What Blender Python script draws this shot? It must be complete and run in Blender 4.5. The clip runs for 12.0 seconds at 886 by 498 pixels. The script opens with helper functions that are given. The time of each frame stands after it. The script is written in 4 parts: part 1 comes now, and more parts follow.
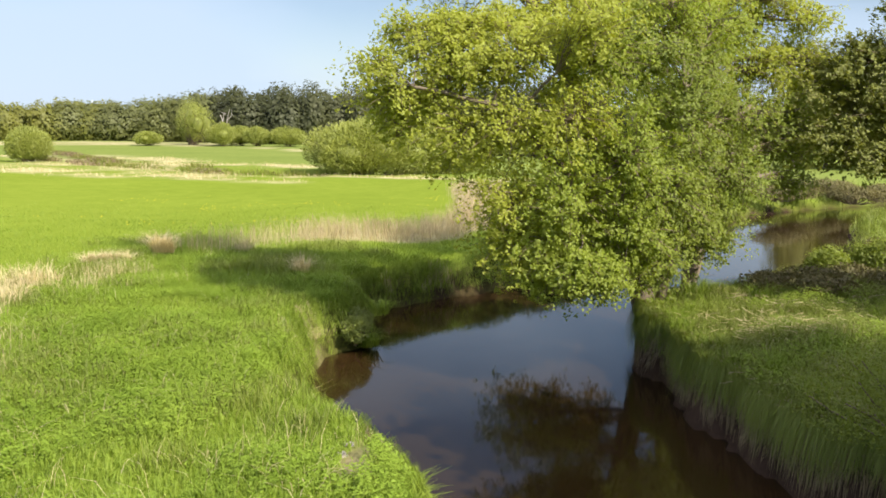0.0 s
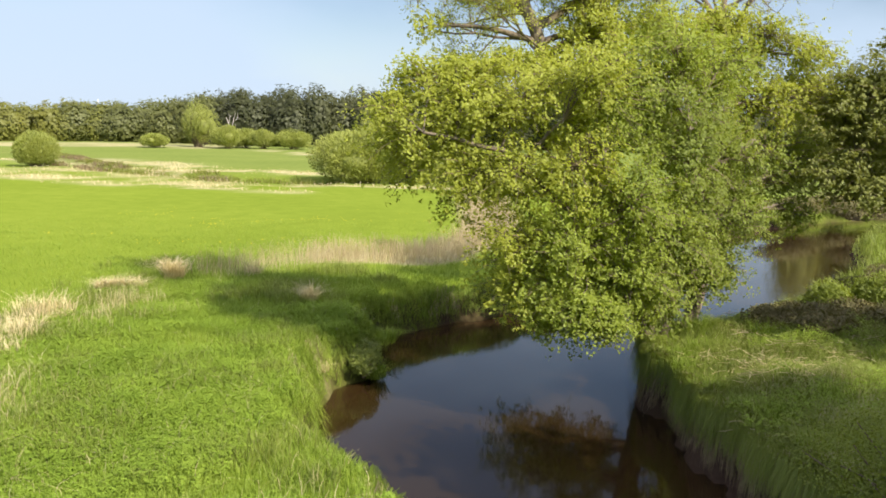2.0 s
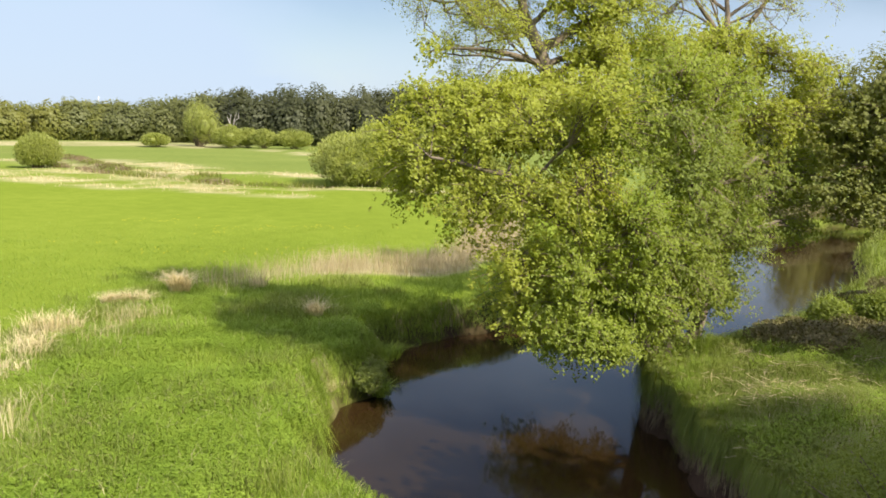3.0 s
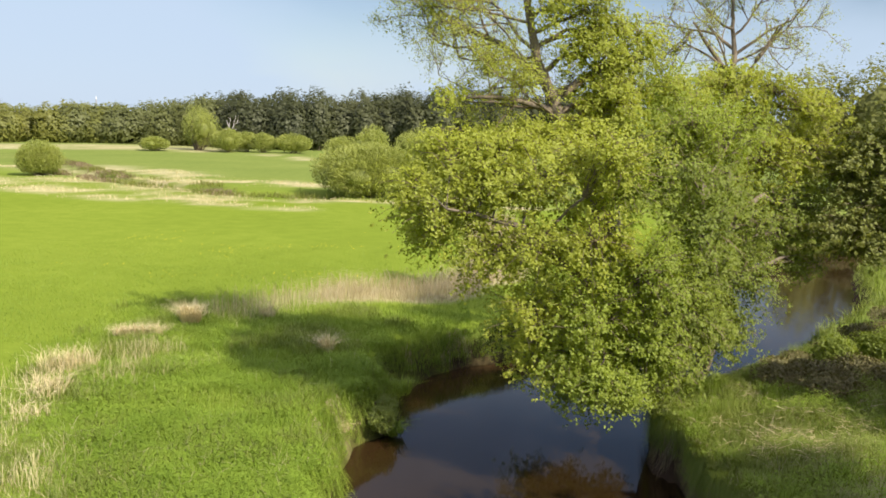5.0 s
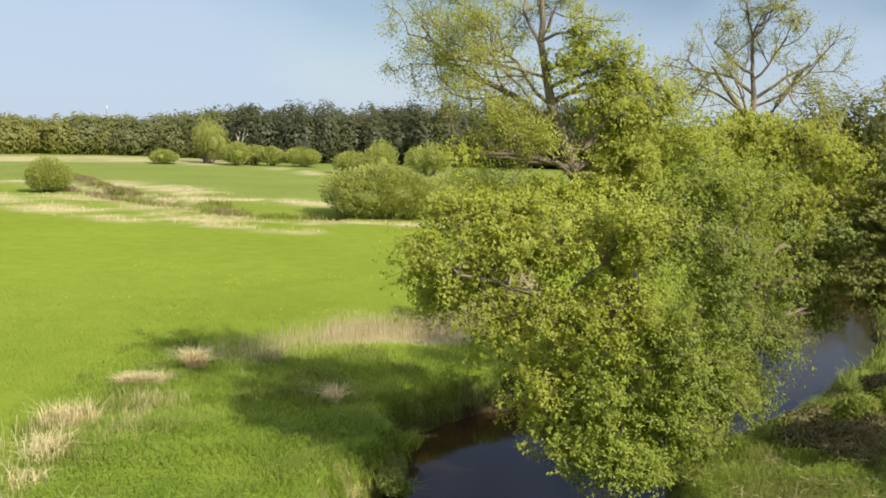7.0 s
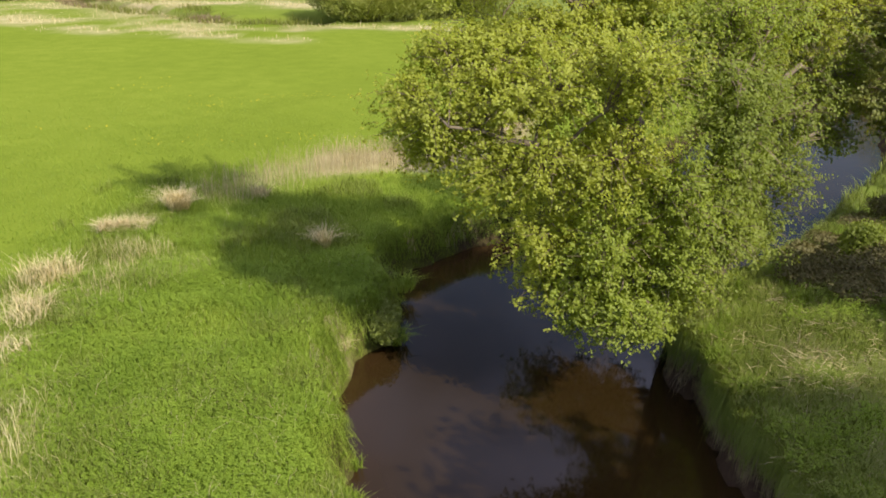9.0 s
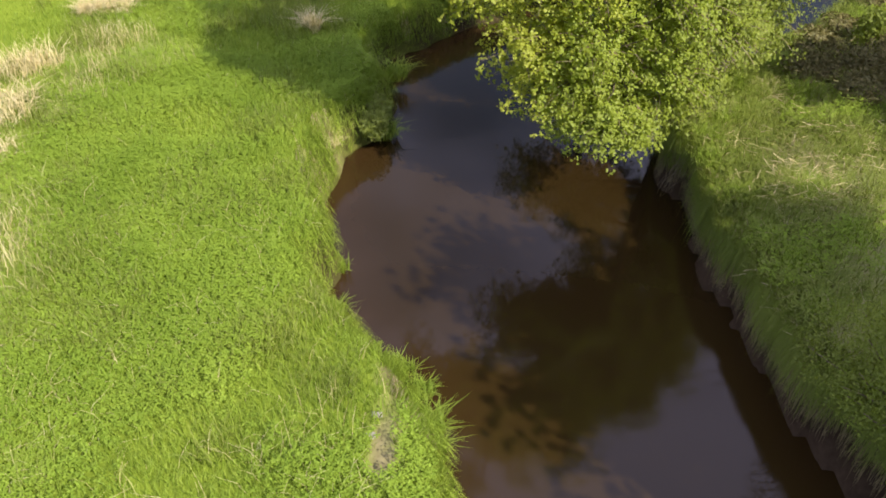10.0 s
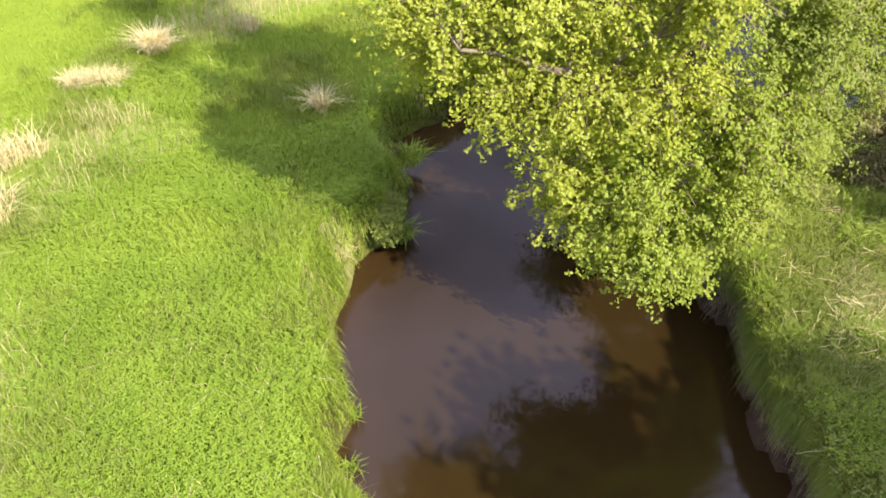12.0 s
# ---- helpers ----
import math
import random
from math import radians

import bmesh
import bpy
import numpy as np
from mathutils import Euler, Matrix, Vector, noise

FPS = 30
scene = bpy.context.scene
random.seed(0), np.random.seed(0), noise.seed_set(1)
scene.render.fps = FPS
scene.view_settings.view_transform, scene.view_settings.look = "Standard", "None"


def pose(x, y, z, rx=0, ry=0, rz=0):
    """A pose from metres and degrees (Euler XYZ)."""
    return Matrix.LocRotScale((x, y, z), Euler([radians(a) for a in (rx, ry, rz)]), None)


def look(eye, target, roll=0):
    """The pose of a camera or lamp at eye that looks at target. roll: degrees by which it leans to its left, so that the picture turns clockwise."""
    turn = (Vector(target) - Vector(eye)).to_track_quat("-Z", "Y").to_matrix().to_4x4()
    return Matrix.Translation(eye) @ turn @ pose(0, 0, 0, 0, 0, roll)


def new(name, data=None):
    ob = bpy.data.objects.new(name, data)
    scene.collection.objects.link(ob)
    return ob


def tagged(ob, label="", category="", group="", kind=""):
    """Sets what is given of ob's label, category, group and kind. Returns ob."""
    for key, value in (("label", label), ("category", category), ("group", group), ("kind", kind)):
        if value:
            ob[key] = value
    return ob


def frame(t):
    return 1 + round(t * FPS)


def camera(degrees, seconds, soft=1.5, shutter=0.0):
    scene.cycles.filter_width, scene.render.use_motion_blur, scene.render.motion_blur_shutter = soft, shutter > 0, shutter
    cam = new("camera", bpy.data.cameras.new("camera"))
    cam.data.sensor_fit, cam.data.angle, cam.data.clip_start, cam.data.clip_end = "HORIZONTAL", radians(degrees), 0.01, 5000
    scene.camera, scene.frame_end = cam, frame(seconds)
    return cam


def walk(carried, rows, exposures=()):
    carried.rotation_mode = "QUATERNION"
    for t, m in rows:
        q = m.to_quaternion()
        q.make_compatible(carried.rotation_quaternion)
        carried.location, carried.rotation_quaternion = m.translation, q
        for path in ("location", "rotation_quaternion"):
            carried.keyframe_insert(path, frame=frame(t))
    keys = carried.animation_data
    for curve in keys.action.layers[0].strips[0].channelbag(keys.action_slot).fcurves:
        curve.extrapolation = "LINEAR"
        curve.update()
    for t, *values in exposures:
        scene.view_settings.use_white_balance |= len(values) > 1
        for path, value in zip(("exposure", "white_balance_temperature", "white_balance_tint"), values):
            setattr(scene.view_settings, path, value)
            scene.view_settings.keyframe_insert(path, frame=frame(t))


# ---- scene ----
cam = camera(54.9, 12.0, soft=1.75)
EXPOSURES = [(0.0, 0.70, 6500, 16), (5.0, 0.52, 6500, 16), (6.5, 0.42, 6500, 16), (9.0, 0.30, 6500, 16), (9.5, 0.45, 6500, 16), (10.5, 0.92, 6500, 16), (12.0, 1.22, 6500, 16)]
PATH = [
    (0.0, 0.0, 0.0, 5.34, 82.12, -0.88, 0.01),
    (0.5, -0.019, -0.042, 5.534, 82.12, -1.01, 0.01),
    (1.0, -0.052, -0.111, 5.756, 82.12, -1.15, 0.09),
    (1.5, -0.082, -0.195, 5.979, 82.13, -1.28, 0.19),
    (2.0, -0.105, -0.283, 6.246, 82.1, -1.32, 0.32),
    (2.5, -0.122, -0.329, 6.511, 82.01, -1.3, 0.45),
    (3.0, -0.251, -0.391, 6.798, 81.93, -1.44, 0.34),
    (5.0, -0.673, -0.537, 7.866, 81.94, -1.75, 0.16),
    (5.5, -0.699, -0.509, 8.162, 81.91, -1.81, 0.32),
    (6.0, -0.709, -0.471, 8.433, 82.0, -1.84, 0.53),
    (6.5, -0.718, -0.331, 8.698, 82.12, -1.9, 0.76),
    (7.0, -0.803, 0.228, 8.941, 82.53, -2.05, 0.75),
    (7.2, -0.836, 0.422, 9.024, 82.71, -2.14, 0.73),
    (8.4, -0.871, 1.226, 9.415, 81.8, -1.31, 0.15),
    (8.8, -0.884, 1.523, 9.559, 74.77, -1.01, -0.06),
    (9.0, -0.688, 1.787, 9.766, 68.82, -0.63, 0.18),
    (9.1, -0.582, 1.899, 9.869, 66.34, -0.48, 0.26),
    (9.5, -0.254, 2.129, 10.232, 56.69, -0.22, 0.85),
    (10.0, -0.095, 2.461, 10.622, 52.15, -0.28, 1.22),
    (10.5, -0.123, 3.016, 10.904, 51.29, -0.38, 1.41),
    (11.0, -0.24, 3.8, 11.243, 50.65, -0.49, 1.58),
    (11.5, -0.425, 4.687, 11.578, 50.39, -0.83, 1.8),
    (12.0, -0.605, 5.63, 11.814, 50.96, -0.82, 1.61),
]
walk(cam, [(t, pose(x, y, z, rx, ry, rz)) for t, x, y, z, rx, ry, rz in PATH], EXPOSURES)

SUN_DIR = Vector((0.70, -0.65, 0.80)).normalized()   # towards the sun

# ---- world, sun ----
world = bpy.data.worlds.new("sky")
scene.world = world
world.use_nodes = True
wn, wl = world.node_tree.nodes, world.node_tree.links
wn.clear()
sky = wn.new("ShaderNodeTexSky")
sky.sky_type, sky.sun_disc = "NISHITA", False
sky.sun_elevation = math.asin(SUN_DIR.z)
sky.sun_rotation = math.atan2(SUN_DIR.x, SUN_DIR.y)
sky.air_density, sky.dust_density, sky.ozone_density = 1.0, 0.5, 1.1
coord = wn.new("ShaderNodeTexCoord")
cmap = wn.new("ShaderNodeMapping")
cmap.inputs["Scale"].default_value = (1.6, 1.6, 3.2)
cnoise = wn.new("ShaderNodeTexNoise")
cnoise.inputs["Scale"].default_value, cnoise.inputs["Detail"].default_value, cnoise.inputs["Roughness"].default_value = 1.8, 5.0, 0.5
cramp = wn.new("ShaderNodeValToRGB")
cramp.color_ramp.elements[0].position, cramp.color_ramp.elements[0].color = 0.54, (0, 0, 0, 1)
cramp.color_ramp.elements[1].position, cramp.color_ramp.elements[1].color = 0.90, (0.9, 0.9, 0.9, 1)
cmix = wn.new("ShaderNodeMixRGB")
bg = wn.new("ShaderNodeBackground")
bg.inputs["Strength"].default_value = 0.080
wout = wn.new("ShaderNodeOutputWorld")
wl.new(coord.outputs["Generated"], cmap.inputs["Vector"])
wl.new(cmap.outputs["Vector"], cnoise.inputs["Vector"])
csep = wn.new("ShaderNodeSeparateXYZ")
cadd = wn.new("ShaderNodeMath")
cadd.operation = "ADD"
cover = wn.new("ShaderNodeValToRGB")
for k, (p, c) in enumerate(((0.0, 0.46), (0.06, 0.32), (0.16, 0.12), (0.36, 0.13), (0.60, 0.32), (1.0, 0.50))):
    e = cover.color_ramp.elements[k] if k < 1 else cover.color_ramp.elements.new(p) if k < 5 else cover.color_ramp.elements[5]
    e.position, e.color = p, (c, c, c, 1)
wl.new(coord.outputs["Generated"], csep.inputs[0])
wl.new(csep.outputs["Z"], cover.inputs["Fac"])
wl.new(cover.outputs["Color"], cadd.inputs[0])
wl.new(cnoise.outputs["Fac"], cadd.inputs[1])
wl.new(cadd.outputs[0], cramp.inputs["Fac"])
wl.new(cramp.outputs["Color"], cmix.inputs["Fac"])
wl.new(sky.outputs["Color"], cmix.inputs["Color1"])
high = wn.new("ShaderNodeMapRange")
high.inputs["From Min"].default_value, high.inputs["From Max"].default_value = 0.30, 0.60
cloud = wn.new("ShaderNodeMixRGB")
cloud.inputs["Color1"].default_value, cloud.inputs["Color2"].default_value = (5.0, 6.4, 7.8, 1), (11.2, 11.0, 15.6, 1)
wl.new(csep.outputs["Z"], high.inputs["Value"])
wl.new(high.outputs[0], cloud.inputs["Fac"])
wl.new(cloud.outputs["Color"], cmix.inputs["Color2"])
wl.new(cmix.outputs["Color"], bg.inputs["Color"])
wl.new(bg.outputs["Background"], wout.inputs["Surface"])

sun = new("sun", bpy.data.lights.new("sun", "SUN"))
sun.data.energy, sun.data.angle, sun.data.color = 5.0, radians(0.6), (1.0, 0.92, 0.78)
sun.matrix_world = look(SUN_DIR * 60, (0, 0, 0))

rng = np.random.default_rng(7)


# ---- materials ----
def material(name):
    m = bpy.data.materials.new(name)
    m.use_nodes = True
    m.node_tree.nodes.clear()
    return m, m.node_tree.nodes, m.node_tree.links


def ramp(nodes, stops):
    r = nodes.new("ShaderNodeValToRGB")
    while len(r.color_ramp.elements) < len(stops):
        r.color_ramp.elements.new(0.5)
    for e, (p, c) in zip(r.color_ramp.elements, stops):
        e.position, e.color = p, (*c, 1)
    return r


def leaf_material(name, dark, mid, light, through_share=0.38, gloss=0.03, wide=0.5, rough=0.55, jitter=0.34):
    """Foliage: colour varies leaf by leaf and, more slowly, from place to place; light passes through the blade."""
    m, n, l = material(name)
    geo, tc = n.new("ShaderNodeNewGeometry"), n.new("ShaderNodeTexCoord")
    big = n.new("ShaderNodeTexNoise")
    big.inputs["Scale"].default_value, big.inputs["Detail"].default_value = wide, 3.0
    add = n.new("ShaderNodeMath")
    add.operation = "MULTIPLY_ADD"
    add.inputs[1].default_value = jitter
    scale = n.new("ShaderNodeMath")
    scale.operation = "MULTIPLY"
    scale.inputs[1].default_value = 1.06 - jitter
    r = ramp(n, [(0.12, dark), (0.5, mid), (0.9, light)])
    diff, trans, gl = n.new("ShaderNodeBsdfDiffuse"), n.new("ShaderNodeBsdfTranslucent"), n.new("ShaderNodeBsdfGlossy")
    gl.inputs["Roughness"].default_value = rough
    gl.inputs["Color"].default_value = (0.8, 0.85, 0.7, 1)
    bright = n.new("ShaderNodeMixRGB")
    bright.blend_type = "MULTIPLY"
    bright.inputs["Fac"].default_value = 1.0
    bright.inputs["Color2"].default_value = (1.25, 1.2, 0.6, 1)
    mix1, mix2, out = n.new("ShaderNodeMixShader"), n.new("ShaderNodeMixShader"), n.new("ShaderNodeOutputMaterial")
    mix1.inputs["Fac"].default_value, mix2.inputs["Fac"].default_value = through_share, gloss
    l.new(tc.outputs["Object"], big.inputs["Vector"])
    l.new(geo.outputs["Random Per Island"], add.inputs[0])
    l.new(big.outputs["Fac"], scale.inputs[0])
    l.new(scale.outputs[0], add.inputs[2])
    l.new(add.outputs[0], r.inputs["Fac"])
    l.new(r.outputs["Color"], diff.inputs["Color"])
    l.new(r.outputs["Color"], bright.inputs["Color1"])
    l.new(bright.outputs["Color"], trans.inputs["Color"])
    l.new(diff.outputs[0], mix1.inputs[1])
    l.new(trans.outputs[0], mix1.inputs[2])
    l.new(mix1.outputs[0], mix2.inputs[1])
    l.new(gl.outputs[0], mix2.inputs[2])
    l.new(mix2.outputs[0], out.inputs["Surface"])
    return m


def rough_material(name, stops, scale, rough=0.9, bump=0.4, stretch=(1, 1, 1), fine=8.0):
    """Bark, soil, stone: two scales of noise drive colour and relief."""
    m, n, l = material(name)
    tc, mp = n.new("ShaderNodeTexCoord"), n.new("ShaderNodeMapping")
    mp.inputs["Scale"].default_value = stretch
    a, b = n.new("ShaderNodeTexNoise"), n.new("ShaderNodeTexNoise")
    a.inputs["Scale"].default_value, a.inputs["Detail"].default_value = scale, 5.0
    b.inputs["Scale"].default_value, b.inputs["Detail"].default_value = scale * fine, 4.0
    mx = n.new("ShaderNodeMixRGB")
    mx.inputs["Fac"].default_value = 0.45
    r = ramp(n, stops)
    p, bp, out = n.new("ShaderNodeBsdfPrincipled"), n.new("ShaderNodeBump"), n.new("ShaderNodeOutputMaterial")
    p.inputs["Roughness"].default_value = rough
    bp.inputs["Strength"].default_value, bp.inputs["Distance"].default_value = bump, 0.03
    l.new(tc.outputs["Object"], mp.inputs["Vector"])
    for t in (a, b):
        l.new(mp.outputs["Vector"], t.inputs["Vector"])
    l.new(a.outputs["Fac"], mx.inputs["Color1"])
    l.new(b.outputs["Fac"], mx.inputs["Color2"])
    l.new(mx.outputs["Color"], r.inputs["Fac"])
    l.new(mx.outputs["Color"], bp.inputs["Height"])
    l.new(r.outputs["Color"], p.inputs["Base Color"])
    l.new(bp.outputs["Normal"], p.inputs["Normal"])
    l.new(p.outputs[0], out.inputs["Surface"])
    return m


def ground_material():
    """Meadow sheet: green turf, straw-coloured dead grass where 'dry' is high, soil darkened for undercut shade where
    'soil' is high.
    """
    m, n, l = material("meadow_turf")
    tc = n.new("ShaderNodeTexCoord")
    tex = []
    for sc, det in ((0.06, 4.0), (0.9, 5.0), (9.0, 4.0)):
        t = n.new("ShaderNodeTexNoise")
        t.inputs["Scale"].default_value, t.inputs["Detail"].default_value = sc, det
        l.new(tc.outputs["Object"], t.inputs["Vector"])
        tex.append(t)
    green = ramp(n, [(0.22, (0.108, 0.156, 0.017)), (0.5, (0.160, 0.222, 0.024)), (0.78, (0.230, 0.286, 0.039))])
    straw = ramp(n, [(0.25, (0.300, 0.250, 0.115)), (0.5, (0.460, 0.400, 0.215)), (0.75, (0.620, 0.550, 0.340))])
    # wet earth, made darker still for the shade under the bank lip
    earth = ramp(n, [(0.3, (0.018, 0.012, 0.008)), (0.7, (0.075, 0.052, 0.032))])
    m1 = n.new("ShaderNodeMixRGB")
    m1.inputs["Fac"].default_value = 0.45
    m2 = n.new("ShaderNodeMixRGB")
    m2.inputs["Fac"].default_value = 0.35
    l.new(tex[0].outputs["Fac"], m1.inputs["Color1"])
    l.new(tex[1].outputs["Fac"], m1.inputs["Color2"])
    l.new(m1.outputs["Color"], m2.inputs["Color1"])
    l.new(tex[2].outputs["Fac"], m2.inputs["Color2"])
    for r in (green, straw, earth):
        l.new(m2.outputs["Color"], r.inputs["Fac"])
    dry, soil = n.new("ShaderNodeAttribute"), n.new("ShaderNodeAttribute")
    dry.attribute_name, soil.attribute_name = "dry", "soil"
    wob = n.new("ShaderNodeMath")
    wob.operation = "MULTIPLY_ADD"
    wob.inputs[1].default_value, wob.inputs[2].default_value = 1.1, -0.55
    l.new(tex[1].outputs["Fac"], wob.inputs[0])
    addd = n.new("ShaderNodeMath")
    addd.use_clamp = True
    l.new(dry.outputs["Fac"], addd.inputs[0])
    mulw = n.new("ShaderNodeMath")
    mulw.operation = "MULTIPLY"
    l.new(wob.outputs[0], mulw.inputs[0])
    l.new(dry.outputs["Fac"], mulw.inputs[1])
    l.new(mulw.outputs[0], addd.inputs[1])
    c1, c2, c0 = n.new("ShaderNodeMixRGB"), n.new("ShaderNodeMixRGB"), n.new("ShaderNodeMixRGB")
    field = n.new("ShaderNodeAttribute")
    field.attribute_name = "pasture"
    graze = ramp(n, [(0.25, (0.110, 0.155, 0.035)), (0.5, (0.160, 0.208, 0.048)), (0.75, (0.225, 0.260, 0.075))])
    l.new(m2.outputs["Color"], graze.inputs["Fac"])
    l.new(field.outputs["Fac"], c0.inputs["Fac"])
    l.new(green.outputs["Color"], c0.inputs["Color1"])
    l.new(graze.outputs["Color"], c0.inputs["Color2"])
    l.new(addd.outputs[0], c1.inputs["Fac"])
    l.new(c0.outputs["Color"], c1.inputs["Color1"])
    l.new(straw.outputs["Color"], c1.inputs["Color2"])
    l.new(soil.outputs["Fac"], c2.inputs["Fac"])
    l.new(c1.outputs["Color"], c2.inputs["Color1"])
    l.new(earth.outputs["Color"], c2.inputs["Color2"])
    p, bp, out = n.new("ShaderNodeBsdfPrincipled"), n.new("ShaderNodeBump"), n.new("ShaderNodeOutputMaterial")
    p.inputs["Roughness"].default_value = 0.95
    p.inputs["Specular IOR Level"].default_value = 0.0
    bp.inputs["Strength"].default_value, bp.inputs["Distance"].default_value = 0.5, 0.12
    l.new(m2.outputs["Color"], bp.inputs["Height"])
    l.new(bp.outputs["Normal"], p.inputs["Normal"])
    l.new(c2.outputs["Color"], p.inputs["Base Color"])
    l.new(p.outputs[0], out.inputs["Surface"])
    return m


def water_material():
    """Peaty water: nearly black where deep, the brown bed showing through near the banks ('shallow'), mirror-like on top."""
    m, n, l = material("brown_stream_water")
    tc = n.new("ShaderNodeTexCoord")
    mp = n.new("ShaderNodeMapping")
    mp.inputs["Scale"].default_value = (1.0, 0.55, 1.0)
    a, b = n.new("ShaderNodeTexNoise"), n.new("ShaderNodeTexNoise")
    a.inputs["Scale"].default_value, a.inputs["Detail"].default_value = 1.1, 3.0
    b.inputs["Scale"].default_value, b.inputs["Detail"].default_value = 0.55, 4.0
    at = n.new("ShaderNodeAttribute")
    at.attribute_name = "shallow"
    mul = n.new("ShaderNodeMath")
    mul.operation = "MULTIPLY"
    r = ramp(n, [(0.0, (0.022, 0.0135, 0.0040)), (0.3, (0.027, 0.0160, 0.0050)), (0.65, (0.037, 0.021, 0.0075))])
    p, bp, out = n.new("ShaderNodeBsdfPrincipled"), n.new("ShaderNodeBump"), n.new("ShaderNodeOutputMaterial")
    p.inputs["Roughness"].default_value, p.inputs["IOR"].default_value = 0.06, 1.35
    fine, both = n.new("ShaderNodeTexNoise"), n.new("ShaderNodeMath")
    fine.inputs["Scale"].default_value, fine.inputs["Detail"].default_value = 6.0, 3.0
    both.operation = "MULTIPLY_ADD"
    both.inputs[1].default_value = 0.16
    bp.inputs["Strength"].default_value, bp.inputs["Distance"].default_value = 0.10, 0.05
    l.new(tc.outputs["Object"], mp.inputs["Vector"])
    l.new(mp.outputs["Vector"], a.inputs["Vector"])
    l.new(tc.outputs["Object"], b.inputs["Vector"])
    l.new(mp.outputs["Vector"], fine.inputs["Vector"])
    l.new(fine.outputs["Fac"], both.inputs[0])
    l.new(a.outputs["Fac"], both.inputs[2])
    l.new(both.outputs[0], bp.inputs["Height"])
    l.new(b.outputs["Fac"], mul.inputs[0])
    l.new(at.outputs["Fac"], mul.inputs[1])
    l.new(mul.outputs[0], r.inputs["Fac"])
    l.new(r.outputs["Color"], p.inputs["Base Color"])
    l.new(bp.outputs["Normal"], p.inputs["Normal"])
    l.new(p.outputs[0], out.inputs["Surface"])
    return m


TURF, WATER = ground_material(), water_material()
BARK = rough_material("grey_brown_bark", [(0.3, (0.07, 0.056, 0.036)), (0.55, (0.19, 0.155, 0.10)), (0.8, (0.34, 0.29, 0.20))], 5.0, stretch=(1, 1, 0.25), bump=0.8)
PALE_BARK = rough_material("pale_dead_wood", [(0.3, (0.34, 0.31, 0.26)), (0.7, (0.62, 0.58, 0.50))], 6.0, stretch=(1, 1, 0.3))
TWIG = rough_material("twig_bark", [(0.3, (0.11, 0.085, 0.045)), (0.7, (0.27, 0.215, 0.125))], 6.0)
STONE = rough_material("white_stone", [(0.3, (0.18, 0.165, 0.13)), (0.7, (0.42, 0.39, 0.32))], 9.0)
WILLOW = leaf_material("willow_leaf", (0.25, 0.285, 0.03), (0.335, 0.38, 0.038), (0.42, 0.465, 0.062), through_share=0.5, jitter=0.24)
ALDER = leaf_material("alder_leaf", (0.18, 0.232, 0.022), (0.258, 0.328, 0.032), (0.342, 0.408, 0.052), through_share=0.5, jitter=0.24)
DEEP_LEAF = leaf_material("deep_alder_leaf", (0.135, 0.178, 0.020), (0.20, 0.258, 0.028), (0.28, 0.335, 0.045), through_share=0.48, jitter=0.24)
BRAMBLE = leaf_material("bramble_leaf", (0.08, 0.082, 0.026), (0.14, 0.128, 0.042), (0.215, 0.18, 0.07), through_share=0.25)
BROWN_SEDGE = leaf_material("brown_sedge", (0.14, 0.108, 0.05), (0.22, 0.172, 0.086), (0.30, 0.245, 0.14), through_share=0.15)
DARK_LEAF = leaf_material("shaded_oak_leaf", (0.13, 0.15, 0.028), (0.20, 0.228, 0.042), (0.275, 0.30, 0.065), through_share=0.5)
BUSH_LEAF = leaf_material("willow_shrub_leaf", (0.195, 0.235, 0.048), (0.28, 0.32, 0.066), (0.36, 0.39, 0.095), wide=0.35, jitter=0.2)
WOOD_LEAF = leaf_material("woodland_leaf", (0.042, 0.052, 0.019), (0.064, 0.075, 0.026), (0.10, 0.108, 0.036), wide=0.06, jitter=0.08)
SPRING_LEAF = leaf_material("spring_woodland_leaf", (0.10, 0.122, 0.028), (0.175, 0.19, 0.036), (0.27, 0.265, 0.05), wide=0.055, jitter=0.08)
MIXED_LEAF = leaf_material("mixed_woodland_leaf", (0.10, 0.114, 0.033), (0.132, 0.15, 0.041), (0.175, 0.19, 0.053), wide=0.06, jitter=0.08)
MAST = rough_material("galvanised_steel", [(0.3, (0.30, 0.31, 0.33)), (0.7, (0.42, 0.43, 0.45))], 3.0, rough=0.6, bump=0.1)
WHITE = rough_material("white_enamel", [(0.3, (0.74, 0.74, 0.74)), (0.7, (0.82, 0.82, 0.82))], 3.0, rough=0.4, bump=0.05)
WEED = leaf_material("rank_weed_leaf", (0.108, 0.142, 0.023), (0.175, 0.222, 0.034), (0.255, 0.30, 0.058), through_share=0.3, gloss=0.03, jitter=0.22)
GRASS = leaf_material("grass_blade", (0.122, 0.195, 0.021), (0.205, 0.3, 0.032), (0.312, 0.395, 0.056), through_share=0.3, gloss=0.02)
HERB = leaf_material("nettle_leaf", (0.132, 0.212, 0.022), (0.212, 0.32, 0.033), (0.305, 0.41, 0.052), through_share=0.3, gloss=0.015, jitter=0.24)
STRAW = leaf_material("dry_straw", (0.40, 0.33, 0.145), (0.60, 0.515, 0.265), (0.76, 0.685, 0.41), through_share=0.15, gloss=0.03)
REED = leaf_material("dry_reed", (0.27, 0.22, 0.11), (0.43, 0.36, 0.20), (0.57, 0.50, 0.31), through_share=0.15, gloss=0.03)
FLOWER = leaf_material("buttercup_petal", (0.60, 0.45, 0.01), (0.70, 0.55, 0.02), (0.80, 0.66, 0.03), through_share=0.2)


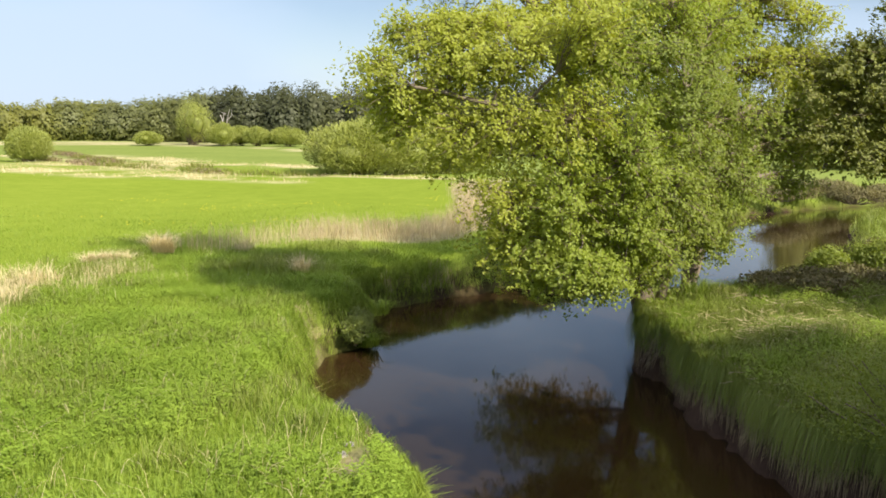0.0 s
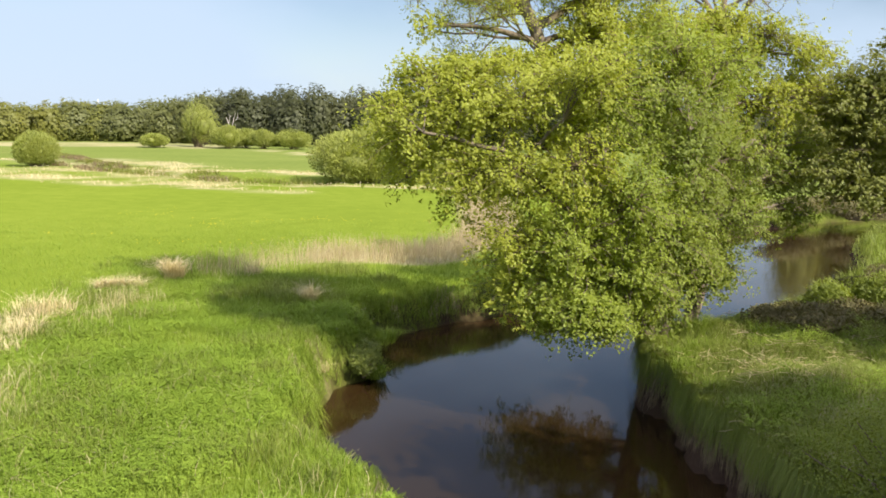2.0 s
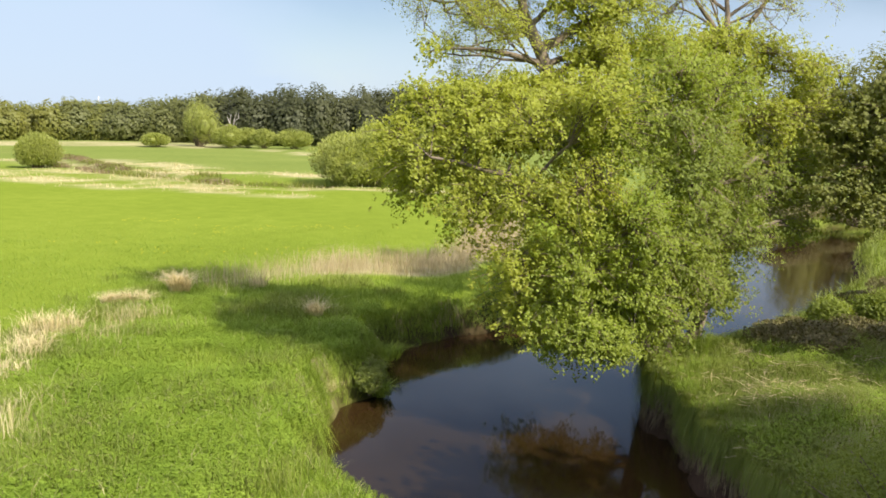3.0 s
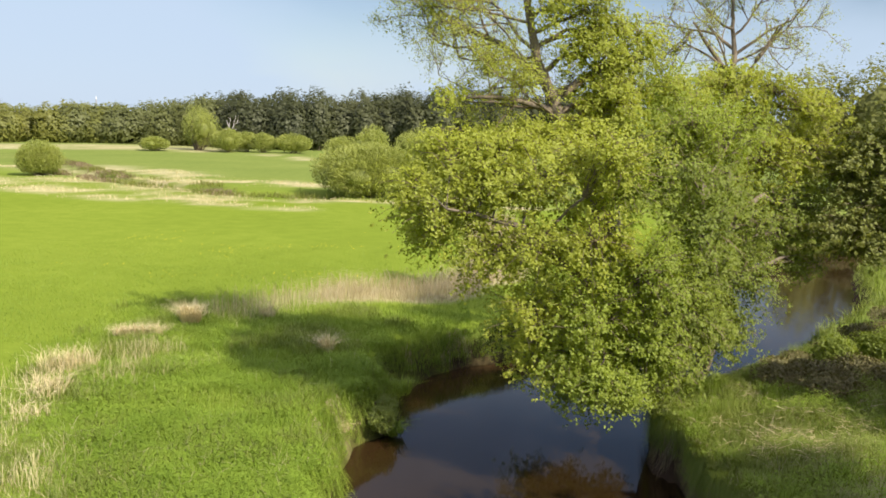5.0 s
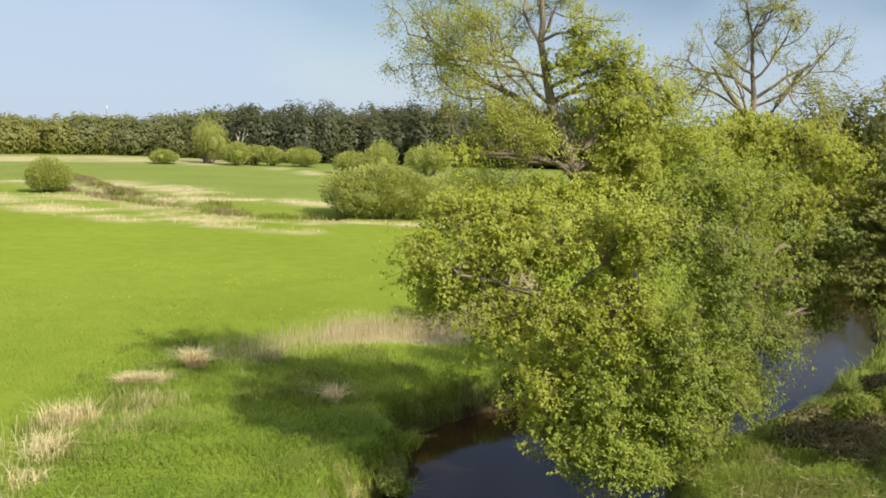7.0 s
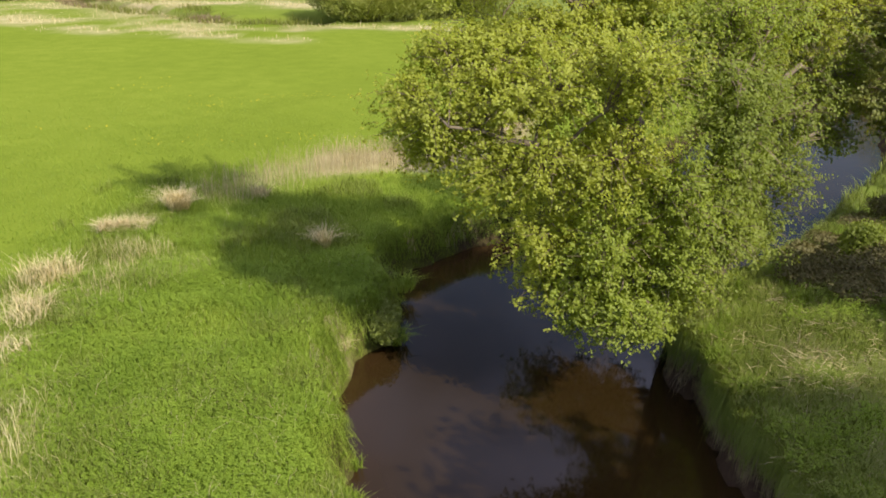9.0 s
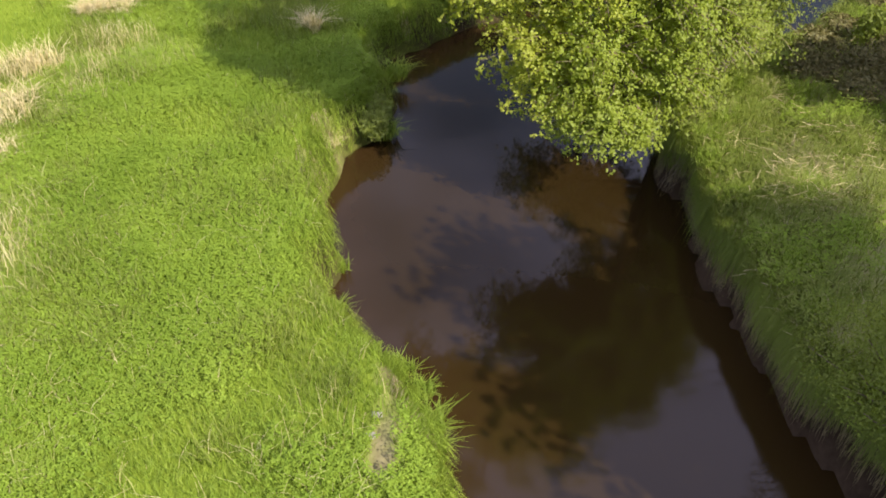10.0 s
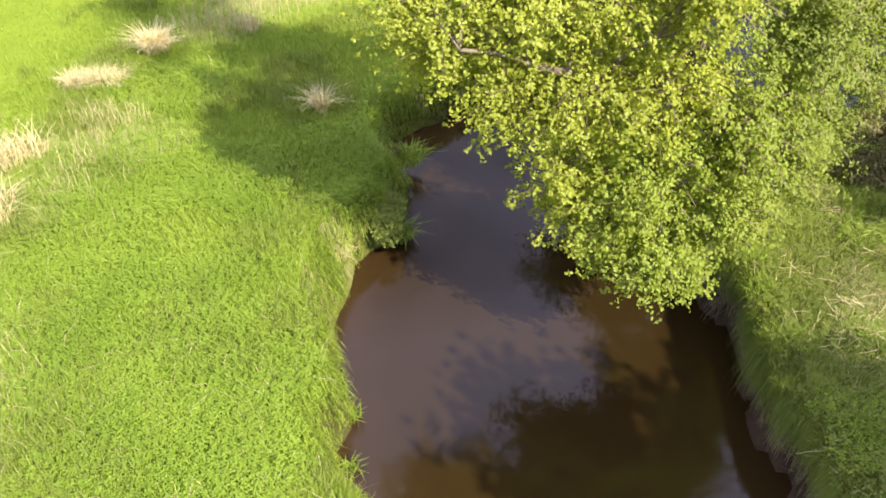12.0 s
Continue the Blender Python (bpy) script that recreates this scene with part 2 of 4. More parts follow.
# ---- mesh helpers ----
def mesh_from(name, verts, *face_sets, mats=(), smooth=False):
    """One mesh out of arrays: verts (n, 3) and index arrays (m, 3) or (m, 4); each face set takes the material of its rank."""
    me = bpy.data.meshes.new(name)
    verts = np.asarray(verts, dtype=np.float32).reshape(-1, 3)
    sets = [np.asarray(f, dtype=np.int32) for f in face_sets]
    loops = np.concatenate([f.ravel() for f in sets])
    sizes = np.concatenate([np.full(len(f), f.shape[1], dtype=np.int32) for f in sets])
    ranks = np.concatenate([np.full(len(f), k, dtype=np.int32) for k, f in enumerate(sets)])
    me.vertices.add(len(verts))
    me.vertices.foreach_set("co", verts.ravel())
    me.loops.add(len(loops))
    me.loops.foreach_set("vertex_index", loops)
    me.polygons.add(len(sizes))
    me.polygons.foreach_set("loop_start", np.concatenate([[0], np.cumsum(sizes)[:-1]]).astype(np.int32))
    for mt in mats:
        me.materials.append(mt)
    if len(mats) > 1:
        me.polygons.foreach_set("material_index", np.minimum(ranks, len(mats) - 1).astype(np.int32))
    me.update(calc_edges=True)
    me.polygons.foreach_set("use_smooth", np.full(len(sizes), smooth))
    
    return me


def unit(v):
    return v / np.maximum(np.linalg.norm(v, axis=-1, keepdims=True), 1e-9)


def value_noise(x, y, scale, seed=0):
    """Smooth lattice noise in 0..1 on arrays."""
    x, y = np.asarray(x) / scale + 1000.0, np.asarray(y) / scale + 1000.0
    xi, yi = np.floor(x), np.floor(y)
    fx, fy = x - xi, y - yi
    fx, fy = fx * fx * (3 - 2 * fx), fy * fy * (3 - 2 * fy)

    def h(a, b):
        s = np.sin(a * 127.1 + b * 311.7 + seed * 74.7) * 43758.5453
        return s - np.floor(s)
    return (h(xi, yi) * (1 - fx) + h(xi + 1, yi) * fx) * (1 - fy) + (h(xi, yi + 1) * (1 - fx) + h(xi + 1, yi + 1) * fx) * fy


def step(a, b, x):
    k = np.clip((np.asarray(x, dtype=float) - a) / (b - a), 0, 1)
    return k * k * (3 - 2 * k)


def line_distance(x, y, pts, closed=False):
    """Distance from the places (x, y) to a polyline."""
    pts = np.asarray(pts, dtype=float)
    ends = np.roll(pts, -1, axis=0) if closed else pts[1:]
    best = np.full(np.shape(x), 1e9)
    for (ax, ay), (bx, by) in zip(pts, ends):
        dx, dy = bx - ax, by - ay
        k = np.clip(((x - ax) * dx + (y - ay) * dy) / (dx * dx + dy * dy + 1e-12), 0, 1)
        best = np.minimum(best, np.hypot(x - ax - k * dx, y - ay - k * dy))
    return best


def inside(x, y, pts):
    pts = np.asarray(pts, dtype=float)
    hit = np.zeros(np.shape(x), dtype=bool)
    for (ax, ay), (bx, by) in zip(pts, np.roll(pts, -1, axis=0)):
        if ay != by:
            hit ^= ((ay > y) != (by > y)) & (x < (bx - ax) * (y - ay) / (by - ay) + ax)
    return hit


# ---- plan of stream and land ----
LEFT_BANK = [(-1, -60), (0.6, -20), (0.7, 0), (0.4, 6), (0.0, 9.5), (-0.3, 11.0), (-0.5, 11.8), (-0.8, 12.25), (-1.3, 12.7), (-1.65, 13.3), (-2.2, 13.9), (-2.45, 14.5), (-2.52, 15.6), (-2.72, 16.6), (-2.82, 17.6), (-2.82, 18.8), (-2.6, 19.5),
             (-2.25, 19.95), (-1.9, 20.6), (-1.85, 22.0), (-2.25, 23.8), (-1.75, 25.0), (-1.1, 25.7), (0.0, 26.7), (1.2, 27.6), (3, 30.0), (6, 33), (10, 39), (14, 47), (18.5, 53.5),
             (21, 57), (25, 61), (32, 66), (45, 74), (80, 84)]
RIGHT_BANK = [(80, 77), (45, 66), (34, 59), (27, 54), (24.5, 50.5), (22.3, 46.5), (20.0, 41), (18.1, 37.2), (16.1, 34.3), (13.5, 30.9), (11.2, 28.0), (9.5, 25.7), (7.9, 23.8),
              (6.9, 22.8), (5.9, 22.2), (5.2, 21.5), (4.9, 20.6), (4.62, 18.9), (4.8, 17), (4.88, 15.4), (5.0, 13.9), (5.15, 12.8), (5.4, 11.5), (5.8, 10.3), (6.4, 8),
              (6.8, 0), (6.5, -20), (5, -60)]
STREAM = LEFT_BANK + RIGHT_BANK
CREEK = [(-80, 150), (-62, 128), (-50, 111), (-42, 99), (-36, 93), (-27, 85), (-20, 79.5), (-14, 80), (-7, 83), (4, 88), (20, 90), (40, 86), (62, 81)]


def from_water(x, y):
    """Distance from the water's edge, minus inside the stream or the creek."""
    x, y = np.asarray(x, dtype=float), np.asarray(y, dtype=float)
    d = line_distance(x, y, STREAM, closed=True)
    d = np.where(inside(x, y, STREAM), -d, d)
    d = d + (value_noise(x, y, 1.1, 3) - 0.5) * 0.30 + (value_noise(x, y, 0.4, 4) - 0.5) * 0.22
    c = line_distance(x, y, CREEK) - 1.3 + (value_noise(x, y, 2.5, 5) - 0.5) * 1.2
    return np.minimum(d, c)


def land(x, y):
    """Height of the meadow away from the water."""
    z = 1.25 + (value_noise(x, y, 7.0, 1) - 0.5) * 0.22 + (value_noise(x, y, 1.6, 2) - 0.5) * 0.12
    z = z + 0.7 * step(140, 260, y) + 0.35 * step(4.5, 9.0, x) * (1 - step(30, 45, y)) + 0.45 * (value_noise(x, y, 1.3, 9) - 0.5) * step(4.6, 5.6, x) * (1 - step(26, 34, y))
    return z


def height(x, y, d=None):
    d = from_water(x, y) if d is None else d
    w = (0.55 + 0.5 * value_noise(x, y, 2.3, 8)) * (1 - 0.80 * step(3.0, 4.5, x) * (1 - step(21, 23.5, y)))
    k = np.clip(d / w, 0, 1)
    low = 0.6 * (1 - step(1.2, 4.5, d)) * step(21.0, 23.5, y) * step(5.2, 6.6, x)
    rise = -0.12 + (land(x, y) - low + 0.12) * (1 - (1 - k) ** 2.2)
    return np.where(d > 0, rise, -0.12 - 0.9 * step(0, 1.3, -d))


def dryness(x, y):
    """Where last year's dead grass and reed stand, cut back where tree shade darkens the reed belt: 0 to 1."""
    def band(pts, half, soft):
        return 1 - step(half, half + soft, line_distance(x, y, pts) + (value_noise(x, y, 2.2, 11) - 0.5) * 1.6)
    v = 0.33 * band([(-8.0, 8), (-8.4, 13), (-9.2, 15.5), (-9.7, 17.5), (-9.9, 19.5), (-10.1, 21.3), (-9.0, 22.0)], 0.5, 1.3)
    v = np.maximum(v, 0.3 * band([(-8.9, 20.8), (-8.2, 22.2)], 0.3, 1.2))
    # less straw at the belt's left end, imitating the tree's shadow there
    v = np.maximum(v, (0.26 + 0.46 * step(-6.0, -4.7, x)) * band([(-8.1, 28.2), (-6.6, 31.0), (-4.7, 32.3), (-2.4, 32.9), (-0.3, 34.8), (1.2, 38.2), (2.1, 44), (2.4, 52), (2.5, 60)], 0.7, 1.2))
    patchy = step(0.42, 0.62, value_noise(x * 0.5, y, 1.5, 61) * 0.5 + value_noise(x * 0.5, y, 5.0, 62) * 0.5)
    near = v
    v = 0.7 * band([(-60, 96), (-41, 80), (-35, 75.5), (-31, 73.8), (-26, 71.0), (-21, 71.2), (-17, 69.3), (-12, 67.6)], 1.0, 3.4)
    v = np.maximum(v, 0.8 * band([(-56, 112), (-44, 103), (-34, 97), (-29, 92)], 1.6, 4.0))
    v = np.maximum(v, 0.75 * band([(-25, 91), (-17, 93.5)], 2.4, 4.0))
    v = np.maximum(v, 0.65 * band([(-46, 113.5), (-38.5, 108.5), (-31, 99)], 2.6, 4.0))
    v = np.maximum(v, 0.5 * band([(-44, 95), (-36, 87.5), (-28, 82), (-22, 77)], 2.4, 3.0))
    v = np.maximum(v, 0.75 * band([(-12, 74), (-4, 75), (3, 72), (8, 74)], 1.2, 2.0))
    v = np.maximum(v, 0.6 * band([(-60, 184), (-28, 168), (-26, 158)], 2, 3))
    v = np.maximum(v * patchy, 0.62 * band([(-150, 168), (-92, 176), (-76, 190), (-60, 197)], 9, 10) * (0.6 + 0.4 * patchy))
    v = np.maximum(v, near)
    v = np.maximum(v, 0.5 * step(0.5, 0.78, value_noise(x, y, 1.0, 12)) * (x > 4.5) * (y < 24) * (y > 6))
    return v


def slip(x, y):
    """Bare earth where the lip of the bank has broken away."""
    k = 1 - step(0.06, 0.28, line_distance(x, y, [(-1.05, 9.6), (-1.0, 10.6), (-0.95, 11.9)]) + (value_noise(x, y, 0.35, 71) - 0.5) * 0.25)
    return np.maximum(k, 0.9 * (1 - step(0.1, 0.3, line_distance(x, y, [(-2.95, 19.3), (-2.6, 19.0)]) + (value_noise(x, y, 0.3, 72) - 0.5) * 0.2)))


# ---- ground and water ----
def spread(lo, hi, fine, grow, reach_lo, reach_hi):
    mid = list(np.arange(lo, hi, fine))
    out, s, a = [], fine, lo
    while a > reach_lo:
        s *= grow
        a -= s
        out.append(a)
    back = out[::-1]
    out, s, a = [], fine, mid[-1]
    while a < reach_hi:
        s *= grow
        a += s
        out.append(a)
    return back + mid + out


def build_ground():
    xs = np.array(spread(-11, 13, 0.22, 1.07, -3000, 3000))
    ys = np.array(spread(7, 31, 0.22, 1.05, -3000, 3000))
    gx, gy = np.meshgrid(xs, ys)
    d = from_water(gx, gy)
    gz = height(gx, gy, d)
    nx, ny = len(xs), len(ys)
    idx = np.arange(nx * ny).reshape(ny, nx)
    quads = np.stack([idx[:-1, :-1], idx[:-1, 1:], idx[1:, 1:], idx[1:, :-1]], axis=-1).reshape(-1, 4)
    me = mesh_from("ground", np.stack([gx, gy, gz], -1).reshape(-1, 3), quads, mats=[TURF], smooth=True)
    # outer bank face gets full dark soil, standing for its undercut shade
    soil = np.maximum((1 - step(0.25, 0.75, d)) * (0.6 + 0.4 * value_noise(gx, gy, 0.6, 21)), (1 - step(0.40, 0.62, d)) * step(3.2, 4.2, gx))
    soil = np.maximum(soil * (1 - 0.4 * slip(gx, gy)), 0.55 * slip(gx, gy))
    for key, arr in (("dry", np.maximum(dryness(gx, gy), 0.7 * slip(gx, gy))), ("soil", soil), ("pasture", 0.85 * step(66, 100, gy + 0.35 * gx) + 0.5 * step(4.4, 6.0, gx) * (1 - step(34, 40, gy)))) :
        at = me.attributes.new(key, "FLOAT", "POINT")
        at.data.foreach_set("value", arr.ravel().astype(np.float32))
    tagged(new("ground", me), "flat green meadow with pale strips of dead grass and steep earth stream banks", "ground", kind="structure")


def build_water():
    xs, ys = np.array(spread(-5, 9, 0.3, 1.06, -90, 90)), np.array(spread(6, 33, 0.3, 1.05, -62, 160))
    gx, gy = np.meshgrid(xs, ys)
    idx = np.arange(gx.size).reshape(gx.shape)
    quads = np.stack([idx[:-1, :-1], idx[:-1, 1:], idx[1:, 1:], idx[1:, :-1]], axis=-1).reshape(-1, 4)
    d = from_water(gx, gy)
    near = (d < 4).ravel()
    keep = near[quads].any(axis=1)
    me = mesh_from("water", np.stack([gx, gy, np.zeros_like(gx)], -1).reshape(-1, 3), quads[keep], mats=[WATER], smooth=True)
    at = me.attributes.new("shallow", "FLOAT", "POINT")
    at.data.foreach_set("value", ((1 - step(0.0, 1.3, -d)) * (1 - step(2.5, 4.0, gx))).ravel().astype(np.float32))
    tagged(new("water", me), "still dark brown stream water mirroring sky and trees", "water", kind="structure")


# ---- plants: blades and leaves ----
def blades(px, py, pz, tall, wide, lean, bend=0.5):
    """Bent grass blades: five points, a quad and a tip each."""
    n = len(px)
    az = rng.uniform(0, 2 * np.pi, n)
    face = az + np.pi / 2 + rng.normal(0, 0.5, n)
    d = np.stack([np.cos(az), np.sin(az), np.zeros(n)], -1)
    s = np.stack([np.cos(face), np.sin(face), np.zeros(n)], -1) * (wide / 2)[:, None]
    root = np.stack([px, py, pz], -1)
    up = np.array([0, 0, 1.0])
    mid = root + d * (lean * tall * 0.35)[:, None] + up * (tall * 0.58)[:, None]
    tip = root + d * (lean * tall * (0.8 + bend))[:, None] + up * (tall * (1.0 - 0.25 * lean))[:, None]
    v = np.stack([root - s, root + s, mid + s * 0.8, mid - s * 0.8, tip], 1)
    b = (np.arange(n) * 5)[:, None]
    return v.reshape(-1, 3), b + np.array([[0, 1, 2, 3]]), b + np.array([[3, 2, 4]])


def leaves(centre, size, normal, along=None, slim=0.38):
    """Pointed leaves, each a folded kite of four points; along: the way they point."""
    n = len(centre)
    nrm = unit(normal)
    t = unit(np.cross(nrm, rng.normal(size=(n, 3)))) if along is None else unit(along)
    b = unit(np.cross(nrm, t))
    s = np.asarray(size).reshape(-1, 1)
    v = np.stack([centre - t * s * 0.5, centre + b * s * slim + nrm * s * 0.08 - t * s * 0.05, centre + t * s * 0.55, centre - b * s * slim + nrm * s * 0.08 - t * s * 0.05], 1)
    return v.reshape(-1, 3), (np.arange(n) * 4)[:, None] + np.array([[0, 1, 2, 3]])


def lobe_shape():
    bm = bmesh.new()
    bmesh.ops.create_icosphere(bm, subdivisions=2, radius=1.0)
    v = np.array([p.co[:] for p in bm.verts])
    f = np.array([[p.index for p in q.verts] for q in bm.faces])
    bm.free()
    return v, f


LOBE_V, LOBE_F = lobe_shape()


def lobes_mesh(items):
    """Lumpy inner masses of far crowns: items are (centre, radii)."""
    vs, fs, at = [], [], 0
    for k, (c, r) in enumerate(items):
        w = 0.80 + 0.22 * value_noise(LOBE_V[:, 0] * 2 + k * 3.1, LOBE_V[:, 1] * 2 + LOBE_V[:, 2] * 1.7, 0.6, 5) + 0.16 * value_noise(LOBE_V[:, 0] * 2 + k, LOBE_V[:, 2] * 2 - LOBE_V[:, 1], 0.28, 6)
        vs.append(np.asarray(c) + LOBE_V * w[:, None] * np.asarray(r))
        fs.append(LOBE_F + at)
        at += len(LOBE_V)
    return np.concatenate(vs), np.concatenate(fs)


def tubes(paths):
    """Tapered stems: each path is (points, radii, sides). Returns verts and quads."""
    vs, fs, at = [], [], 0
    for pts, rad, k in paths:
        pts, rad = np.asarray(pts, dtype=float), np.asarray(rad, dtype=float)
        tan = unit(np.gradient(pts, axis=0))
        ref = np.where(np.abs(tan[:, 2:3]) > 0.9, np.array([[1.0, 0, 0]]), np.array([[0, 0, 1.0]]))
        u = unit(np.cross(tan, ref))
        w = np.cross(tan, u)
        a = np.arange(k) * 2 * np.pi / k
        ring = pts[:, None] + rad[:, None, None] * (u[:, None] * np.cos(a)[None, :, None] + w[:, None] * np.sin(a)[None, :, None])
        m = len(pts)
        i = np.arange(m * k).reshape(m, k)
        q = np.stack([i[:-1], np.roll(i[:-1], -1, 1), np.roll(i[1:], -1, 1), i[1:]], -1).reshape(-1, 4)
        vs.append(ring.reshape(-1, 3))
        fs.append(q + at)
        at += m * k
    return np.concatenate(vs), np.concatenate(fs)


def wander(a, b, n, amount, sag=0.0):
    """A crooked line from a to b."""
    a, b = np.asarray(a, dtype=float), np.asarray(b, dtype=float)
    k = np.linspace(0, 1, n)[:, None]
    p = a + (b - a) * k
    off = np.cumsum(rng.normal(size=(n, 3)), axis=0)
    off -= off[0] + (off[-1] - off[0]) * k
    p = p + off * amount * np.linalg.norm(b - a) / n
    p[:, 2] += sag * np.sin(k[:, 0] * np.pi)
    return p


def part(name, me, parent, label=""):
    ob = new(name, me)
    ob.parent = parent
    return tagged(ob, label)


def empty(name, place, label, category, group="", kind=""):
    ob = new(name)
    ob.location = place
    ob.empty_display_size = 0.3
    return tagged(ob, label, category, group, kind)


def branching(start, way, length, radius, level, out, tips):
    """Crooked bough that forks again and again; out collects tubes, tips the ends of the finest twigs."""
    n = 6
    way = unit(np.asarray(way, dtype=float))
    p, pts = np.asarray(start, dtype=float), []
    for i in range(n):
        pts.append(p)
        way = unit(way + rng.normal(size=3) * 0.20 + np.array([0, 0, 0.05]))
        p = p + way * length / (n - 1)
    out.append((np.array(pts), np.linspace(radius, radius * 0.45, n), 6 if level > 1 else 3))
    if level == 0:
        tips.append(np.array(pts))
        return
    for i in range(4 if level > 1 else 12):
        k = rng.integers(2, n)
        turn = unit(way + rng.normal(size=3) * 0.85)
        branching(pts[k], turn, length * rng.uniform(0.45, 0.7), radius * 0.5, level - 1, out, tips)


def clump_tree(name, label, base, trunks, clumps, leaf_mats, leaf_size, twig_leaves, bark=BARK, category="tree", fork_from=0.25, droop=-0.1, boughs=(), bough_leaves=14):
    """A tree: tapered trunks, a bough to every clump of twigs, and leaves round each twig.
    trunks: paths (points, first radius, last radius). clumps: (x, y, z, rx, ry, rz, twigs, leaf material rank)."""
    base = np.array(base, dtype=float)
    root = empty(name, base, label, category)
    stems, nodes = [], []
    for pts, r0, r1 in trunks:
        pts = np.asarray(pts, dtype=float)
        fine = np.concatenate([wander(pts[i], pts[i + 1], 6, 0.10)[: (6 if i == len(pts) - 2 else 5)] for i in range(len(pts) - 1)])
        rad = np.linspace(1, 0, len(fine)) ** 1.3 * (r0 - r1) + r1
        stems.append((fine - base, rad, 9))
        start = int(len(fine) * fork_from)
        nodes += [(p, r) for p, r in zip(fine[start:], rad[start:])]
    for k, stem in enumerate(stems):
        part("limb" if k else "trunk", mesh_from("limb" if k else "trunk", *tubes([stem]), mats=[bark], smooth=True), root, "" if k else "rough grey-brown trunk")
    npos, nrad = np.array([p for p, r in nodes]), np.array([r for p, r in nodes])
    limbs, twigs = [], []
    leaf_mats = list(leaf_mats) + [leaf_mats[0]]
    lv = [[] for _ in leaf_mats]
    for x, y, z, rx, ry, rz, count, rank in clumps:
        c = np.array([x, y, z], dtype=float)
        dist = np.linalg.norm(npos - c, axis=1) + np.maximum(npos[:, 2] - z, 0) * 1.2
        j = int(np.argmin(dist))
        path = wander(npos[j], c, 7, 0.16, 0.12)
        r0 = min(nrad[j] * 0.6, 0.03 + 0.022 * np.linalg.norm(c - npos[j]) + 0.02)
        limbs.append((path - base, np.linspace(r0, 0.016, 7), 6))
        way = unit(rng.normal(size=(count, 3)))
        dep = rng.uniform(0.25, 1.0, count) ** 0.5
        ends = c + way * dep[:, None] * np.array([rx, ry, rz])
        for e in ends:
            s = path[rng.integers(3, 7)]
            p = wander(s, e, 5, 0.22, 0.08)
            p[-1, 2] += droop * 0.4
            twigs.append((p - base, np.linspace(0.013, 0.004, 5), 3))
            m = rng.poisson(twig_leaves)
            if m:
                k = np.repeat(rng.uniform(0.35, 1.08, m // 6 + 1), 6)[:m, None] * 3.99
                i0 = np.clip(k.astype(int), 0, 3)
                q = p[i0[:, 0]] + (p[i0[:, 0] + 1] - p[i0[:, 0]]) * (k - i0)
                off = np.repeat(rng.normal(size=(m // 6 + 1, 3)) * 0.13, 6, axis=0)[:m] + rng.normal(size=(m, 3)) * 0.04
                lv[rank].append(np.concatenate([q + off, np.repeat(unit(e - c)[None], m, 0)], 1))
    for start, way, length, radius, level in boughs:
        grown, tips = [], []
        branching(start, way, length, radius * 0.72, level, grown, tips)
        limbs.append((grown[0][0] - base, grown[0][1], 7))
        twigs += [(p - base, r, k) for p, r, k in grown[1:]]
        for p in tips:
            m = rng.poisson(bough_leaves)
            lv[-1].append(np.concatenate([p[rng.integers(1, 6, m)] + rng.normal(size=(m, 3)) * 0.09, np.zeros((m, 3))], 1))
    for bough in limbs:
        part("limb", mesh_from("limb", *tubes([bough]), mats=[bark], smooth=True), root)
    me = mesh_from("brushwood", *tubes(twigs), mats=[TWIG])
    tagged(part("brushwood", me, root, "fine bare twigs"), kind="stuff")
    vs, fs, at = [], [], 0
    for rank, lm in enumerate(leaf_mats):
        if not lv[rank]:
            fs.append(np.zeros((0, 4), dtype=np.int32))
            continue
        both = np.concatenate(lv[rank])
        p = both[:, :3]
        nrm = rng.normal(size=p.shape) * 0.42 + both[:, 3:] * 0.4 + np.array([0.36, -0.38, 0.58])
        v, f = leaves(p - base, leaf_size * (0.72 if rank == len(leaf_mats) - 1 else 1.0) * rng.uniform(0.6, 1.25, len(p)), nrm)
        vs.append(v)
        fs.append(f + at)
        at += len(v)
    me = mesh_from("crown", np.concatenate(vs), *fs, mats=leaf_mats)
    tagged(part("crown", me, root, "fresh spring leaves in loose clumps"), kind="stuff")
    return root


